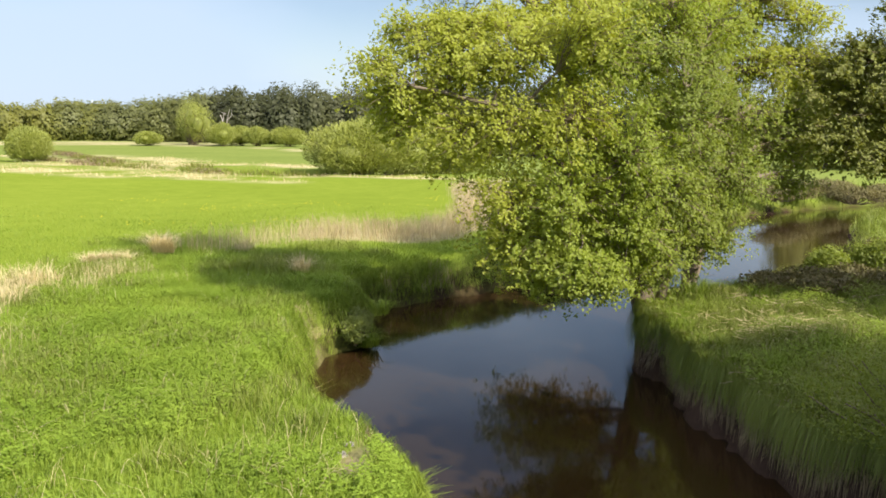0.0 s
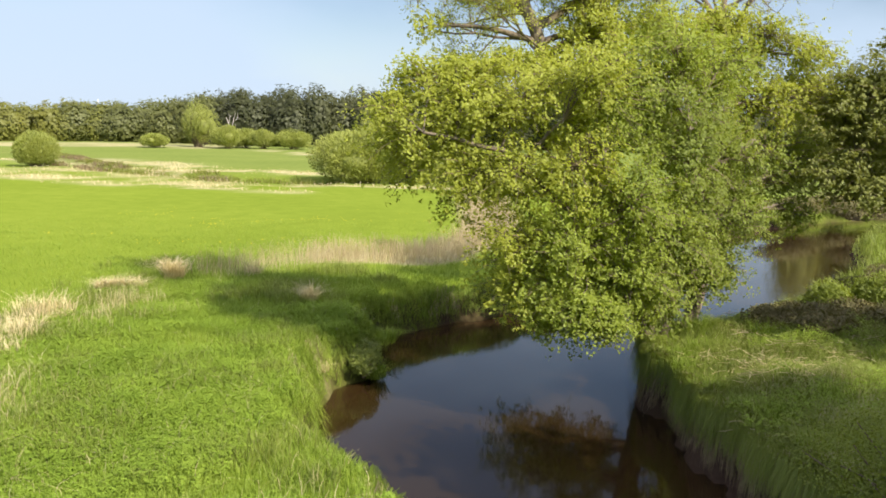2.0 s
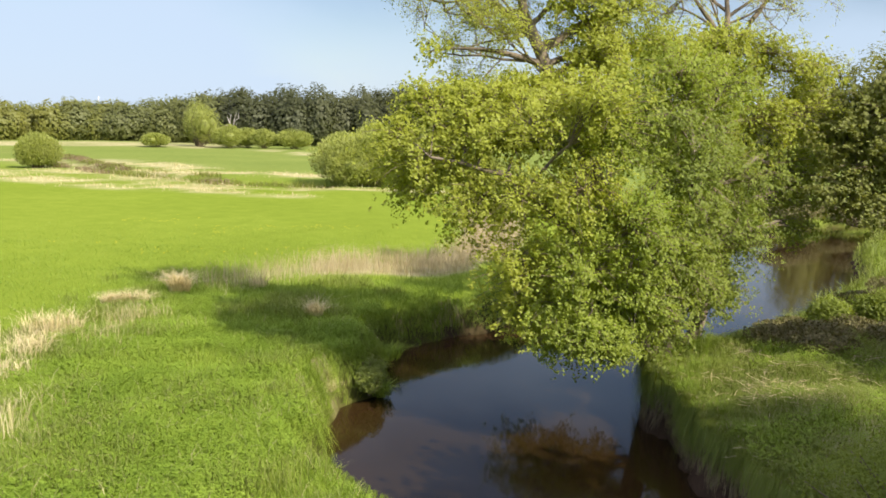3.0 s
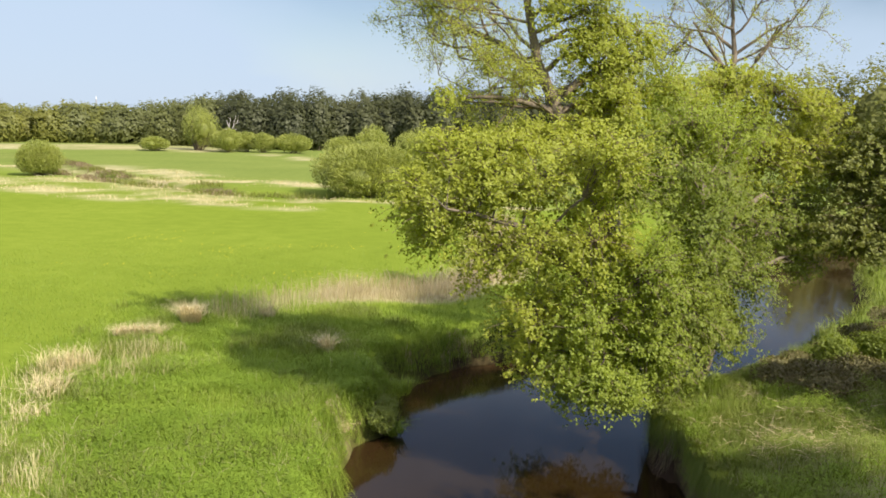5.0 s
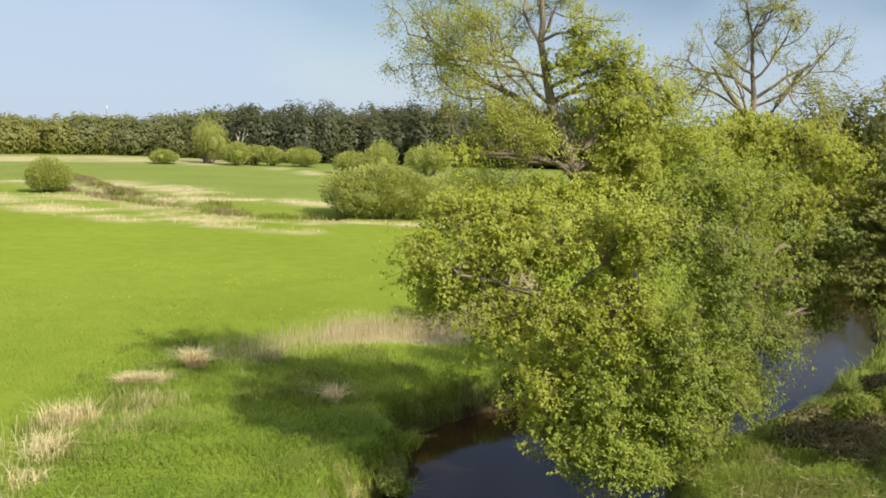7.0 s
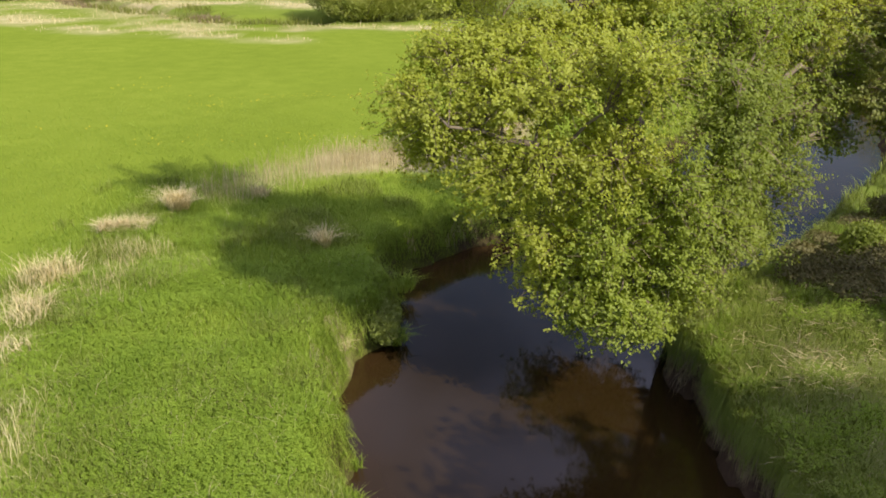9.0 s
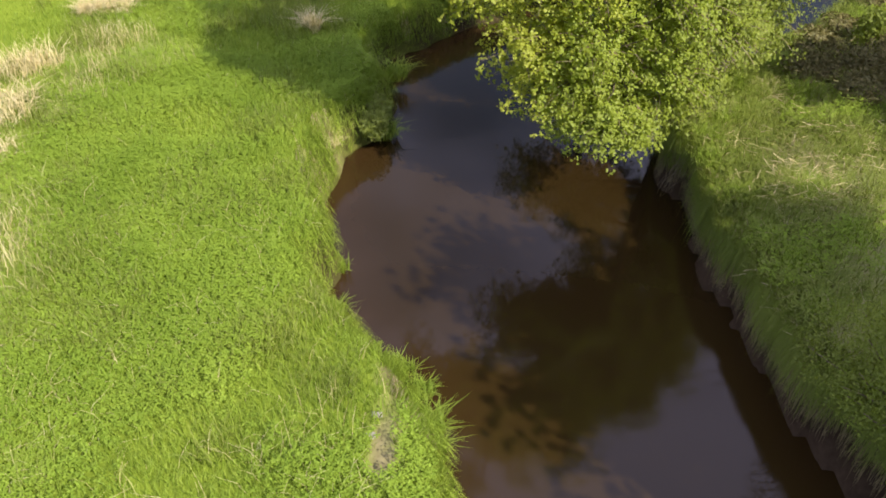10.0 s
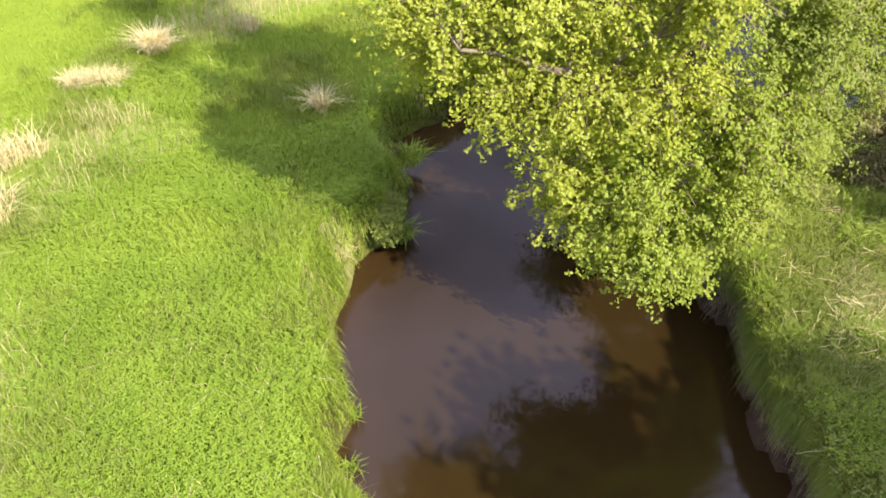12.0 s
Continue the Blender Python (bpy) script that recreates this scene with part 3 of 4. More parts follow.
def shrub(name, label, base, size, count, leaf_size, mat, lobes=7, category="shrub", group="", upright=False):
    """A rounded bush of upright shoots: stems from one foot and leaves over several lobes."""
    root = empty(name, base, label, category, group)
    sx, sy, sz = size
    stems, pts, masses = [], [], []
    for i in range(lobes):
        a, r = rng.uniform(0, 2 * np.pi), rng.uniform(0.0, 0.62) ** 0.7
        c = np.array([math.cos(a) * r * sx / 2, math.sin(a) * r * sy / 2, sz * (0.60 - 0.34 * r) * rng.uniform(0.92, 1.06)])
        rad = np.array([sx * 0.27, sy * 0.27, sz * 0.38]) * rng.uniform(0.85, 1.08)
        if i < lobes // 4:
            c = np.array([rng.normal() * 0.04 * sx, rng.normal() * 0.04 * sy, sz * 0.5])
            rad = np.array([sx * 0.36, sy * 0.36, sz * 0.44])
        m = count // lobes
        masses.append((c, rad * 0.48))
        w = unit(rng.normal(size=(m, 3)))
        q = c + w * (rng.uniform(0.35, 1, m) ** 0.4)[:, None] * rad * (0.86 + 0.28 * value_noise(w[:, 0] * 3 + i, w[:, 1] * 3 + w[:, 2] * 2, 0.5, i)[:, None])
        pts.append(q[q[:, 2] > 0.02 * sz])
        for k in range(5):
            e = c + unit(rng.normal(size=3)) * rad * 0.8
            e[2] = abs(e[2])
            stems.append((wander((c[0] * 0.35 + rng.normal() * 0.15, c[1] * 0.35 + rng.normal() * 0.15, -0.1), e, 6, 0.14), np.linspace(0.035, 0.008, 6) * max(1.0, sz / 4), 4))
    me = mesh_from("brushwood", *tubes(stems), mats=[TWIG], smooth=True)
    tagged(part("brushwood", me, root, "brown stems from one foot"), kind="stuff")
    p = np.concatenate(pts)
    nrm = rng.normal(size=p.shape) * 0.45 + unit(p - np.array([0, 0, sz * 0.3])) * 0.4 + np.array([0.35, -0.3, 0.45])
    if upright:
        way = unit(p - np.array([0, 0, -sz * 0.4])) + rng.normal(size=p.shape) * 0.3
        out_way = unit(p - np.array([0, 0, sz * 0.25]))
        v, f = leaves(p, leaf_size * 1.6 * rng.uniform(0.5, 1.3, len(p)), out_way * 0.5 + rng.normal(size=p.shape) * 0.3 + np.array([0.25, -0.3, 0.4]), way, 0.17)
        mv, mf = lobes_mesh(masses)
        me = mesh_from("crown", np.concatenate([v, mv]), f, mf + len(v), mats=[mat, mat], smooth=True)
        tagged(part("crown", me, root, "dense upright shoots with fresh leaves"), kind="stuff")
        return root
    v, f = leaves(p, leaf_size * rng.uniform(0.6, 1.3, len(p)), nrm)
    tagged(part("crown", mesh_from("crown", v, f, mats=[mat]), root, "dense fresh green leaves"), kind="stuff")
    return root


build_ground()
build_water()

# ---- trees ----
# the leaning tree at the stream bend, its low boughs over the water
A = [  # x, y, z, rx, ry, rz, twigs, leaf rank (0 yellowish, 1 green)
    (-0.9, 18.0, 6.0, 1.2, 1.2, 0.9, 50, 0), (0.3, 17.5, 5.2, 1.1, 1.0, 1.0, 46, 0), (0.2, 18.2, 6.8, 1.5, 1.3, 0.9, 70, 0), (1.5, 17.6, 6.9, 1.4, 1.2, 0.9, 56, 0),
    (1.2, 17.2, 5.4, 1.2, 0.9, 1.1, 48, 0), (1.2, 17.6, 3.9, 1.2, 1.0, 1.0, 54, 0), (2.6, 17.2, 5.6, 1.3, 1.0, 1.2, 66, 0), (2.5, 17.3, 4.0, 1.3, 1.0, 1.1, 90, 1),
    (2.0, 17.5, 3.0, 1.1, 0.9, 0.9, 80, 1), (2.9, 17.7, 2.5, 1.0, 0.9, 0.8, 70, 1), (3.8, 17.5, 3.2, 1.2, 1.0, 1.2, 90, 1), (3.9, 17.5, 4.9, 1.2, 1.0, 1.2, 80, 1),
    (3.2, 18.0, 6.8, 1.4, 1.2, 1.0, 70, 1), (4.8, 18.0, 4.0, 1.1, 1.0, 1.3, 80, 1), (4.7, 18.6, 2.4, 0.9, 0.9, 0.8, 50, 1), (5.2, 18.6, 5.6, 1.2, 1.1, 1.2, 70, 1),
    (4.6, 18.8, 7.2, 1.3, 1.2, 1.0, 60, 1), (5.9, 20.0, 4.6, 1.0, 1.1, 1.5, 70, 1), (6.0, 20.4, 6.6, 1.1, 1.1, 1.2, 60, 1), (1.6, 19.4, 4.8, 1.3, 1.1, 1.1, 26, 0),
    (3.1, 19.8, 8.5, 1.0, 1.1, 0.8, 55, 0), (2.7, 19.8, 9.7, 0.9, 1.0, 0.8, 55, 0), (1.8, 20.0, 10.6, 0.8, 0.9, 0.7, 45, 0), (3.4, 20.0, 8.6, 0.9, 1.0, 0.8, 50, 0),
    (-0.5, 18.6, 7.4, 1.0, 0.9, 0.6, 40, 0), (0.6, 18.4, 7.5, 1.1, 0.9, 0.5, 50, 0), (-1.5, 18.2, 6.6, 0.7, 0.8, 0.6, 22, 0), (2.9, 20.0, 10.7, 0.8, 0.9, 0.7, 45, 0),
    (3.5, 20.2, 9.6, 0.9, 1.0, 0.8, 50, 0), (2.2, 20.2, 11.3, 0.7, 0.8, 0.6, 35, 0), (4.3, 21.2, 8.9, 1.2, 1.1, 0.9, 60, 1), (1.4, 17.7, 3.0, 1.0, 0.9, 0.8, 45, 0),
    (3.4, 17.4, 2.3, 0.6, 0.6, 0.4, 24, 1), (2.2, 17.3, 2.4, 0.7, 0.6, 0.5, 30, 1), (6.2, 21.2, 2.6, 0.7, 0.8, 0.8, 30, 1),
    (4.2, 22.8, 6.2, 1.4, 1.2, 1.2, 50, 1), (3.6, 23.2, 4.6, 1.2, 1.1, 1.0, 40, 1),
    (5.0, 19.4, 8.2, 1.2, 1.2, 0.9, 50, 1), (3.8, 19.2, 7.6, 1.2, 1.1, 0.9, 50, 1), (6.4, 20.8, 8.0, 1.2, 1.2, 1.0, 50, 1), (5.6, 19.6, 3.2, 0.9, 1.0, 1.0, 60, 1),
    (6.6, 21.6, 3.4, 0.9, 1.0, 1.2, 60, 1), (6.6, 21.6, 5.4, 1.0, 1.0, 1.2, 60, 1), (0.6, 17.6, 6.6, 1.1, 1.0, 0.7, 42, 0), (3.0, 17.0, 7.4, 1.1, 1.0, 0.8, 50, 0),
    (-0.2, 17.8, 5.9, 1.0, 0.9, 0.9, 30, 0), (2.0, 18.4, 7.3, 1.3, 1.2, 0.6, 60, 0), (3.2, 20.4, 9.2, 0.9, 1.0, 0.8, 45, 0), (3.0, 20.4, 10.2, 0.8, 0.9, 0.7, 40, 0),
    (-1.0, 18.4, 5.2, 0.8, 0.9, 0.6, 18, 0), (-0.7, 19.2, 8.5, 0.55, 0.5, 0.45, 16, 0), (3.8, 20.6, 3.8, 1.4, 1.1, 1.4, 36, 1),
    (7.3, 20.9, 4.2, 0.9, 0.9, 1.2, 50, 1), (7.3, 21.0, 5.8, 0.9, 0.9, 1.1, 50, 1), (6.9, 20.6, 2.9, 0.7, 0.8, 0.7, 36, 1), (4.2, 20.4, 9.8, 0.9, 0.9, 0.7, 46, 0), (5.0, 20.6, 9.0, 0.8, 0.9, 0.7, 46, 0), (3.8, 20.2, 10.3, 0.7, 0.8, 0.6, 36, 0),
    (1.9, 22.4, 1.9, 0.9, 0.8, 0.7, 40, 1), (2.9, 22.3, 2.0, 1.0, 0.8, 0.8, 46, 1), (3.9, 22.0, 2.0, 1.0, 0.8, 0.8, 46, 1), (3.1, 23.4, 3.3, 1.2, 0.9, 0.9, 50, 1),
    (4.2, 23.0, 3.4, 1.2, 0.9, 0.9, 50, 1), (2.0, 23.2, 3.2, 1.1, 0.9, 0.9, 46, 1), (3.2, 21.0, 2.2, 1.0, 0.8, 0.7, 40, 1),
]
# right-hand clumps below 7.5 m take the darker green, rank 2
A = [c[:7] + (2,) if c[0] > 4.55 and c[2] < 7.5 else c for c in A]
A = [c[:6] + (int(c[6] * 0.62), c[7]) if c[2] > 8.3 else c for c in A]
A += [(1.2, 19.6, 7.8, 1.2, 0.9, 0.45, 36, 0), (2.3, 19.5, 7.8, 1.1, 0.9, 0.5, 40, 0), (-0.2, 19.4, 7.6, 1.0, 0.8, 0.4, 24, 0), (3.6, 19.6, 7.9, 1.0, 0.9, 0.6, 40, 0), (2.7, 16.6, 2.5, 0.7, 0.6, 0.4, 36, 1), (3.3, 16.7, 2.45, 0.6, 0.6, 0.4, 30, 1)]
A_BOUGHS = [((0.6, 21.2, 10.0), (-0.8, 0.2, 0.5), 2.0, 0.05, 3), ((-0.2, 21.8, 10.4), (-0.6, 0.2, 0.8), 1.8, 0.045, 3), ((1.2, 20.2, 10.4), (-0.9, 0.25, 0.5), 2.0, 0.055, 3), ((0.4, 21.4, 10.1), (-0.5, 0.2, 0.9), 2.0, 0.045, 3),
            ((1.9, 20.0, 8.4), (-1.0, 0.25, 0.15), 2.4, 0.055, 3), ((1.6, 20.1, 9.2), (-0.9, 0.2, 0.1), 2.2, 0.048, 3), ((2.2, 19.8, 7.8), (-0.9, 0.2, 0.5), 2.0, 0.048, 3), ((1.35, 20.2, 9.8), (-1.0, 0.3, 0.35), 2.6, 0.067, 3), ((1.4, 20.2, 9.6), (-1.0, 0.3, 0.05), 2.2, 0.055, 3), ((1.2, 20.2, 10.8), (-0.5, 0.1, 0.9), 2.2, 0.064, 3),
            ((-0.2, 21.8, 10.4), (-0.9, 0.3, 0.6), 2.2, 0.048, 3), ((1.1, 20.2, 11.2), (0.6, 0.0, 0.9), 1.8, 0.055, 3), ((1.6, 20.1, 9.0), (-0.9, 0.3, -0.25), 1.8, 0.048, 3),
            ((1.7, 20.0, 8.7), (0.9, -0.3, 0.5), 1.6, 0.048, 3), ((2.0, 19.9, 8.1), (-0.7, -0.6, 0.3), 1.5, 0.048, 3), ((1.0, 20.2, 12.0), (-0.2, 0.0, 1.0), 1.6, 0.048, 3)]
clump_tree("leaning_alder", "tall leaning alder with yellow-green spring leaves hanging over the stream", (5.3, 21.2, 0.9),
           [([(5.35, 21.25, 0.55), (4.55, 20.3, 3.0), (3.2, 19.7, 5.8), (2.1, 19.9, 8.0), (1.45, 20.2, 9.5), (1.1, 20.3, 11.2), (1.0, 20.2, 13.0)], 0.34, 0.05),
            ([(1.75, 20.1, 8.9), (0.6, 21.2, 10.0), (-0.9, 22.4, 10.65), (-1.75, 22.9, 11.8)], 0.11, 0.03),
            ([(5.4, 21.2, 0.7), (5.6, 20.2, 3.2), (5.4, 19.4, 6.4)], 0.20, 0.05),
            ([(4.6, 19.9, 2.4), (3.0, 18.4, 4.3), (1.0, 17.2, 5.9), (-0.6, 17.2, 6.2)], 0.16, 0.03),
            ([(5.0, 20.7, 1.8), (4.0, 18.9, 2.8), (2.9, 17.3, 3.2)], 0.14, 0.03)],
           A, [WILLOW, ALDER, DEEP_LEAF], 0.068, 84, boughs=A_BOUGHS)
# the second tree behind it
B = [(7.2, 27, 8.2, 1.7, 1.6, 1.3, 70, 0), (9.0, 26.5, 8.6, 1.8, 1.6, 1.2, 80, 0), (10.6, 26.8, 7.6, 1.7, 1.6, 1.4, 70, 0), (6.4, 26.6, 6.4, 1.5, 1.5, 1.3, 70, 1),
     (8.4, 26.2, 6.4, 1.7, 1.5, 1.4, 80, 0), (9.8, 26.4, 5.8, 1.6, 1.5, 1.3, 80, 1), (11.6, 27.2, 5.6, 1.4, 1.4, 1.4, 60, 1), (8.6, 26.6, 4.2, 1.5, 1.4, 1.2, 60, 1),
     (7.6, 25.2, 3.3, 1.0, 1.0, 0.9, 50, 1), (7.6, 24.8, 2.4, 0.9, 0.9, 0.9, 50, 1), (7.2, 24.0, 4.0, 1.0, 1.1, 1.3, 60, 1), (6.2, 23.6, 6.2, 1.3, 1.2, 1.2, 60, 1), (5.2, 24.2, 7.6, 1.3, 1.2, 1.1, 60, 1), (7.2, 23.4, 7.8, 1.3, 1.2, 1.1, 60, 1),
     (7.4, 25.4, 5.6, 1.4, 1.3, 1.3, 70, 1), (9.2, 25.6, 7.2, 1.5, 1.3, 1.1, 70, 0), (5.8, 26.0, 8.8, 1.3, 1.3, 0.9, 50, 1), (7.8, 26.4, 9.4, 1.3, 1.2, 0.8, 50, 0),
     (11.8, 26.4, 7.4, 1.3, 1.3, 1.1, 50, 0),
     (5.6, 23.6, 9.2, 1.2, 1.2, 0.8, 50, 1), (7.4, 24.6, 9.4, 1.3, 1.2, 0.8, 60, 0), (9.4, 25.6, 9.3, 1.4, 1.3, 0.8, 60, 0), (10.9, 26.2, 8.8, 1.2, 1.2, 0.8, 45, 0),
     (5.2, 27.4, 7.6, 1.2, 1.3, 1.0, 40, 1), (10.4, 26.4, 4.8, 1.2, 1.1, 0.9, 50, 1), (10.9, 26.2, 3.9, 0.9, 1.0, 0.6, 36, 1)]
# clumps below 6 m take the darker green, rank 2
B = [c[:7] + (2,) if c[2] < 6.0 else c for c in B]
B_BOUGHS = [((8.3, 26.9, 10.6), (-0.6, 0.0, 0.9), 1.9, 0.080, 3), ((8.3, 26.9, 10.4), (0.7, 0.0, 0.8), 2.0, 0.080, 3), ((8.2, 26.8, 10.0), (-1.0, 0.1, 0.4), 1.8, 0.069, 3),
            ((8.2, 27.0, 11.6), (0.1, 0.0, 1.0), 1.7, 0.069, 3), ((8.3, 26.8, 10.2), (1.0, -0.1, 0.5), 1.9, 0.060, 3), ((8.25, 26.9, 11.2), (-0.8, 0.2, 0.5), 1.6, 0.062, 3), ((8.25, 26.9, 11.0), (0.8, -0.2, 0.5), 1.6, 0.062, 3), ((8.2, 27.0, 12.3), (-0.4, 0.0, 0.8), 1.2, 0.050, 3), ((8.2, 27.0, 12.3), (0.5, 0.0, 0.7), 1.2, 0.050, 3), ((8.2, 26.7, 9.8), (-0.5, -0.3, 0.6), 1.8, 0.060, 3)]
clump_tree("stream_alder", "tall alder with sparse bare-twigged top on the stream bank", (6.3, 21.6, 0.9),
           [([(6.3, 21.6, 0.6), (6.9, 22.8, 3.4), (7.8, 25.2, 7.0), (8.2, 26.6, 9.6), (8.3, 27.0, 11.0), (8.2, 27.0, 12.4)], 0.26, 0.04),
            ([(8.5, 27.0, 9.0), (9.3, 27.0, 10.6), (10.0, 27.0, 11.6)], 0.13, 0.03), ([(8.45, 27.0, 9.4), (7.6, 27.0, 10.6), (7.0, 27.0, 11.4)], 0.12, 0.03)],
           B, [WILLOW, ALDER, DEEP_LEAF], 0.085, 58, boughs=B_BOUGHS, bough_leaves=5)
# dark trees on the outer bank
C = [(12.4, 25.4, 7.6, 1.3, 1.3, 1.0, 60, 0), (13.8, 25.0, 8.0, 1.4, 1.3, 1.1, 70, 0), (12.0, 25.2, 6.0, 1.3, 1.3, 1.1, 60, 0), (13.6, 24.6, 6.2, 1.5, 1.3, 1.2, 80, 0), (15.2, 25.0, 7.2, 1.5, 1.4, 1.5, 80, 0),
     (13.0, 24.8, 4.8, 1.3, 1.2, 0.8, 46, 0), (14.8, 24.8, 4.8, 1.5, 1.3, 1.2, 70, 0), (13.4, 25.0, 9.0, 1.1, 1.1, 0.9, 50, 0), (11.6, 25.6, 7.0, 1.1, 1.1, 1.0, 45, 0), (11.3, 25.0, 5.2, 1.0, 1.0, 0.9, 45, 0), (15.8, 24.6, 5.8, 1.4, 1.2, 1.2, 60, 0), (12.3, 24.6, 4.7, 1.0, 1.0, 0.6, 45, 0), (14.8, 25.0, 9.5, 1.2, 1.1, 0.9, 50, 0), (16.2, 25.0, 9.0, 1.3, 1.2, 1.0, 50, 0), (16.8, 24.8, 7.2, 1.3, 1.2, 1.1, 50, 0)]
clump_tree("bank_oak", "dark green tree with low boughs on the stream bank", (14.2, 25.4, 1.5),
           [([(14.2, 25.4, 1.2), (14.0, 25.3, 4.0), (13.8, 25.2, 8.0)], 0.24, 0.04)], C, [DARK_LEAF], 0.105, 74)
# trees beyond the view that shade the outer bank
for bx, by, h, w in ((11.0, 6.0, 12.2, 1.35), (12.6, 7.7, 10.5, 1.0), (14.5, 9.2, 7.7, 1.0), (13.6, 17.0, 8.0, 1.0), (12.6, 2.2, 9.4, 1.0)):
    K = [(bx + dx * w, by + dy * w, h * f, 1.9 * w, 1.9 * w, 1.5, int(85 * w), 0) for dx, dy, f in ((0.2, 0.2, 0.88), (-0.9, 0.9, 0.76), (0.9, -0.8, 0.74), (-1.5, 0.4, 0.60), (1.4, -0.4, 0.60), (0.2, 1.4, 0.52), (-0.4, -1.5, 0.54), (-1.4, 1.0, 0.38), (1.2, 1.0, 0.38), (0.8, -1.4, 0.36))]
    clump_tree("bank_alder", "leafy alder on the stream bank", (bx, by, 1.5), [([(bx, by, 1.2), (bx + 0.2, by, h * 0.5), (bx, by, h * 0.9)], 0.22, 0.04)], K, [ALDER], 0.15, 46)

# ---- shrubs, far and near ----
shrub("willow_shrub", "large rounded grey-green willow bush on the far meadow", (-7.3, 81.5, 1.2), (12.5, 9.0, 5.4), 46000, 0.17, BUSH_LEAF, 14, upright=True)
shrub("willow_shrub", "large rounded grey-green willow bush on the far meadow", (0.5, 86, 1.2), (9.0, 8.0, 5.0), 20000, 0.17, BUSH_LEAF, 10, upright=True)
shrub("round_shrub", "dense round green bush beside the creek", (-46.3, 95.6, 1.2), (6.0, 5.4, 4.3), 22000, 0.15, BUSH_LEAF, 9, upright=True)
for sx, sy, w, h in ((-54.5, 186, 9, 11.0), (-46.5, 182, 8, 5.2), (-40, 184, 7, 4.4), (-33.5, 185, 9, 4.6), (-61, 178, 7, 3.0), (-20, 164, 8, 4.6), (-14, 160, 9, 6.5), (-5, 165, 10, 7.0), (-44, 187, 8, 4.5)):
    shrub("meadow_shrub", "rounded light green bush at the edge of the far meadow", (sx, sy, 1.6), (w, w * 0.9, h), 6500, 0.24, BUSH_LEAF, 7, group="far bushes", upright=True)


# ---- woodland along the horizon ----
def woodland(name, label, trees, mat, quads, size):
    """A closed wood: tall crowns that reach the ground and stand into one another, leaves over an uneven outline."""
    vs, ns, stems, masses = [], [], [], []
    for x, y, h, w in trees:
        r = np.array([w * 0.55, w * 0.5, h * 0.56])
        c = np.array([x, y, 1.2 + h * 0.44])
        masses.append((c, r * 0.58))
        w3 = unit(rng.normal(size=(quads, 3)) + np.array([0.1, -0.55, 0.25]))
        lump = 0.80 + 0.34 * value_noise(w3[:, 0] * 2.0 + x, w3[:, 2] * 2.8 + w3[:, 1] + y, 0.45, 7)
        q = c + w3 * (rng.uniform(0.84, 1.04, quads) * lump)[:, None] * r
        ok = q[:, 2] > 1.2
        vs.append(q[ok])
        ns.append(w3[ok])
        stems.append((wander((x, y, 1), (x + rng.normal() * 0.4, y, 1 + h * 0.8), 5, 0.08), np.linspace(0.28, 0.06, 5), 5))
    p = np.concatenate(vs)
    v, f = leaves(p, size * rng.uniform(0.5, 1.4, len(p)), np.concatenate(ns) * 0.8 + rng.normal(size=p.shape) * 0.16 + np.array([0.1, -0.15, 0.2]))
    mv, mf = lobes_mesh(masses)
    tv, tf = tubes(stems)
    me = mesh_from(name, np.concatenate([v, mv, tv]), f, mf + len(v), tf + len(v) + len(mv), mats=[mat, mat, BARK], smooth=True)
    tagged(new(name, me), label, "woodland", kind="stuff")


def row_of_trees(x0, x1, near, n, h0, h1, deep=26):
    out = []
    for i in range(n):
        x = x0 + (x1 - x0) * (i + rng.uniform(-0.4, 0.4)) / n
        k = (x - x0) / (x1 - x0)
        out.append((x, near(x) + rng.uniform(0, deep), (h0 + (h1 - h0) * k) * rng.uniform(0.72, 1.06), rng.uniform(6, 12)))
    return out


def wood_edge(x):
    return 178 + 32 * step(-130, -70, x) + 6 * math.sin(x * 0.05)


woodland("spring_woodland", "yellow-green spring woodland edge behind the far meadow", row_of_trees(-170, -84, wood_edge, 100, 8.2, 10.4, 16), SPRING_LEAF, 1000, 0.64)
woodland("mixed_woodland", "olive green woodland edge behind the far meadow", row_of_trees(-92, -58, wood_edge, 44, 10.6, 12.2, 18), MIXED_LEAF, 1000, 0.64)
woodland("dark_woodland", "dark green woodland along the horizon", row_of_trees(-66, 40, wood_edge, 150, 13.2, 19.2, 24), WOOD_LEAF, 1000, 0.64)
woodland("far_spring_trees", "grey-green spring trees beyond the stream", [(44 + 3.1 * i + rng.uniform(-1, 1), 108 + rng.uniform(-6, 8), rng.uniform(14.5, 18.5), rng.uniform(6, 9)) for i in range(13)], SPRING_LEAF, 2000, 0.42)
woodland("far_woodland", "dark green woodland along the horizon", row_of_trees(40, 170, wood_edge, 90, 17, 15, 24), WOOD_LEAF, 160, 0.8)


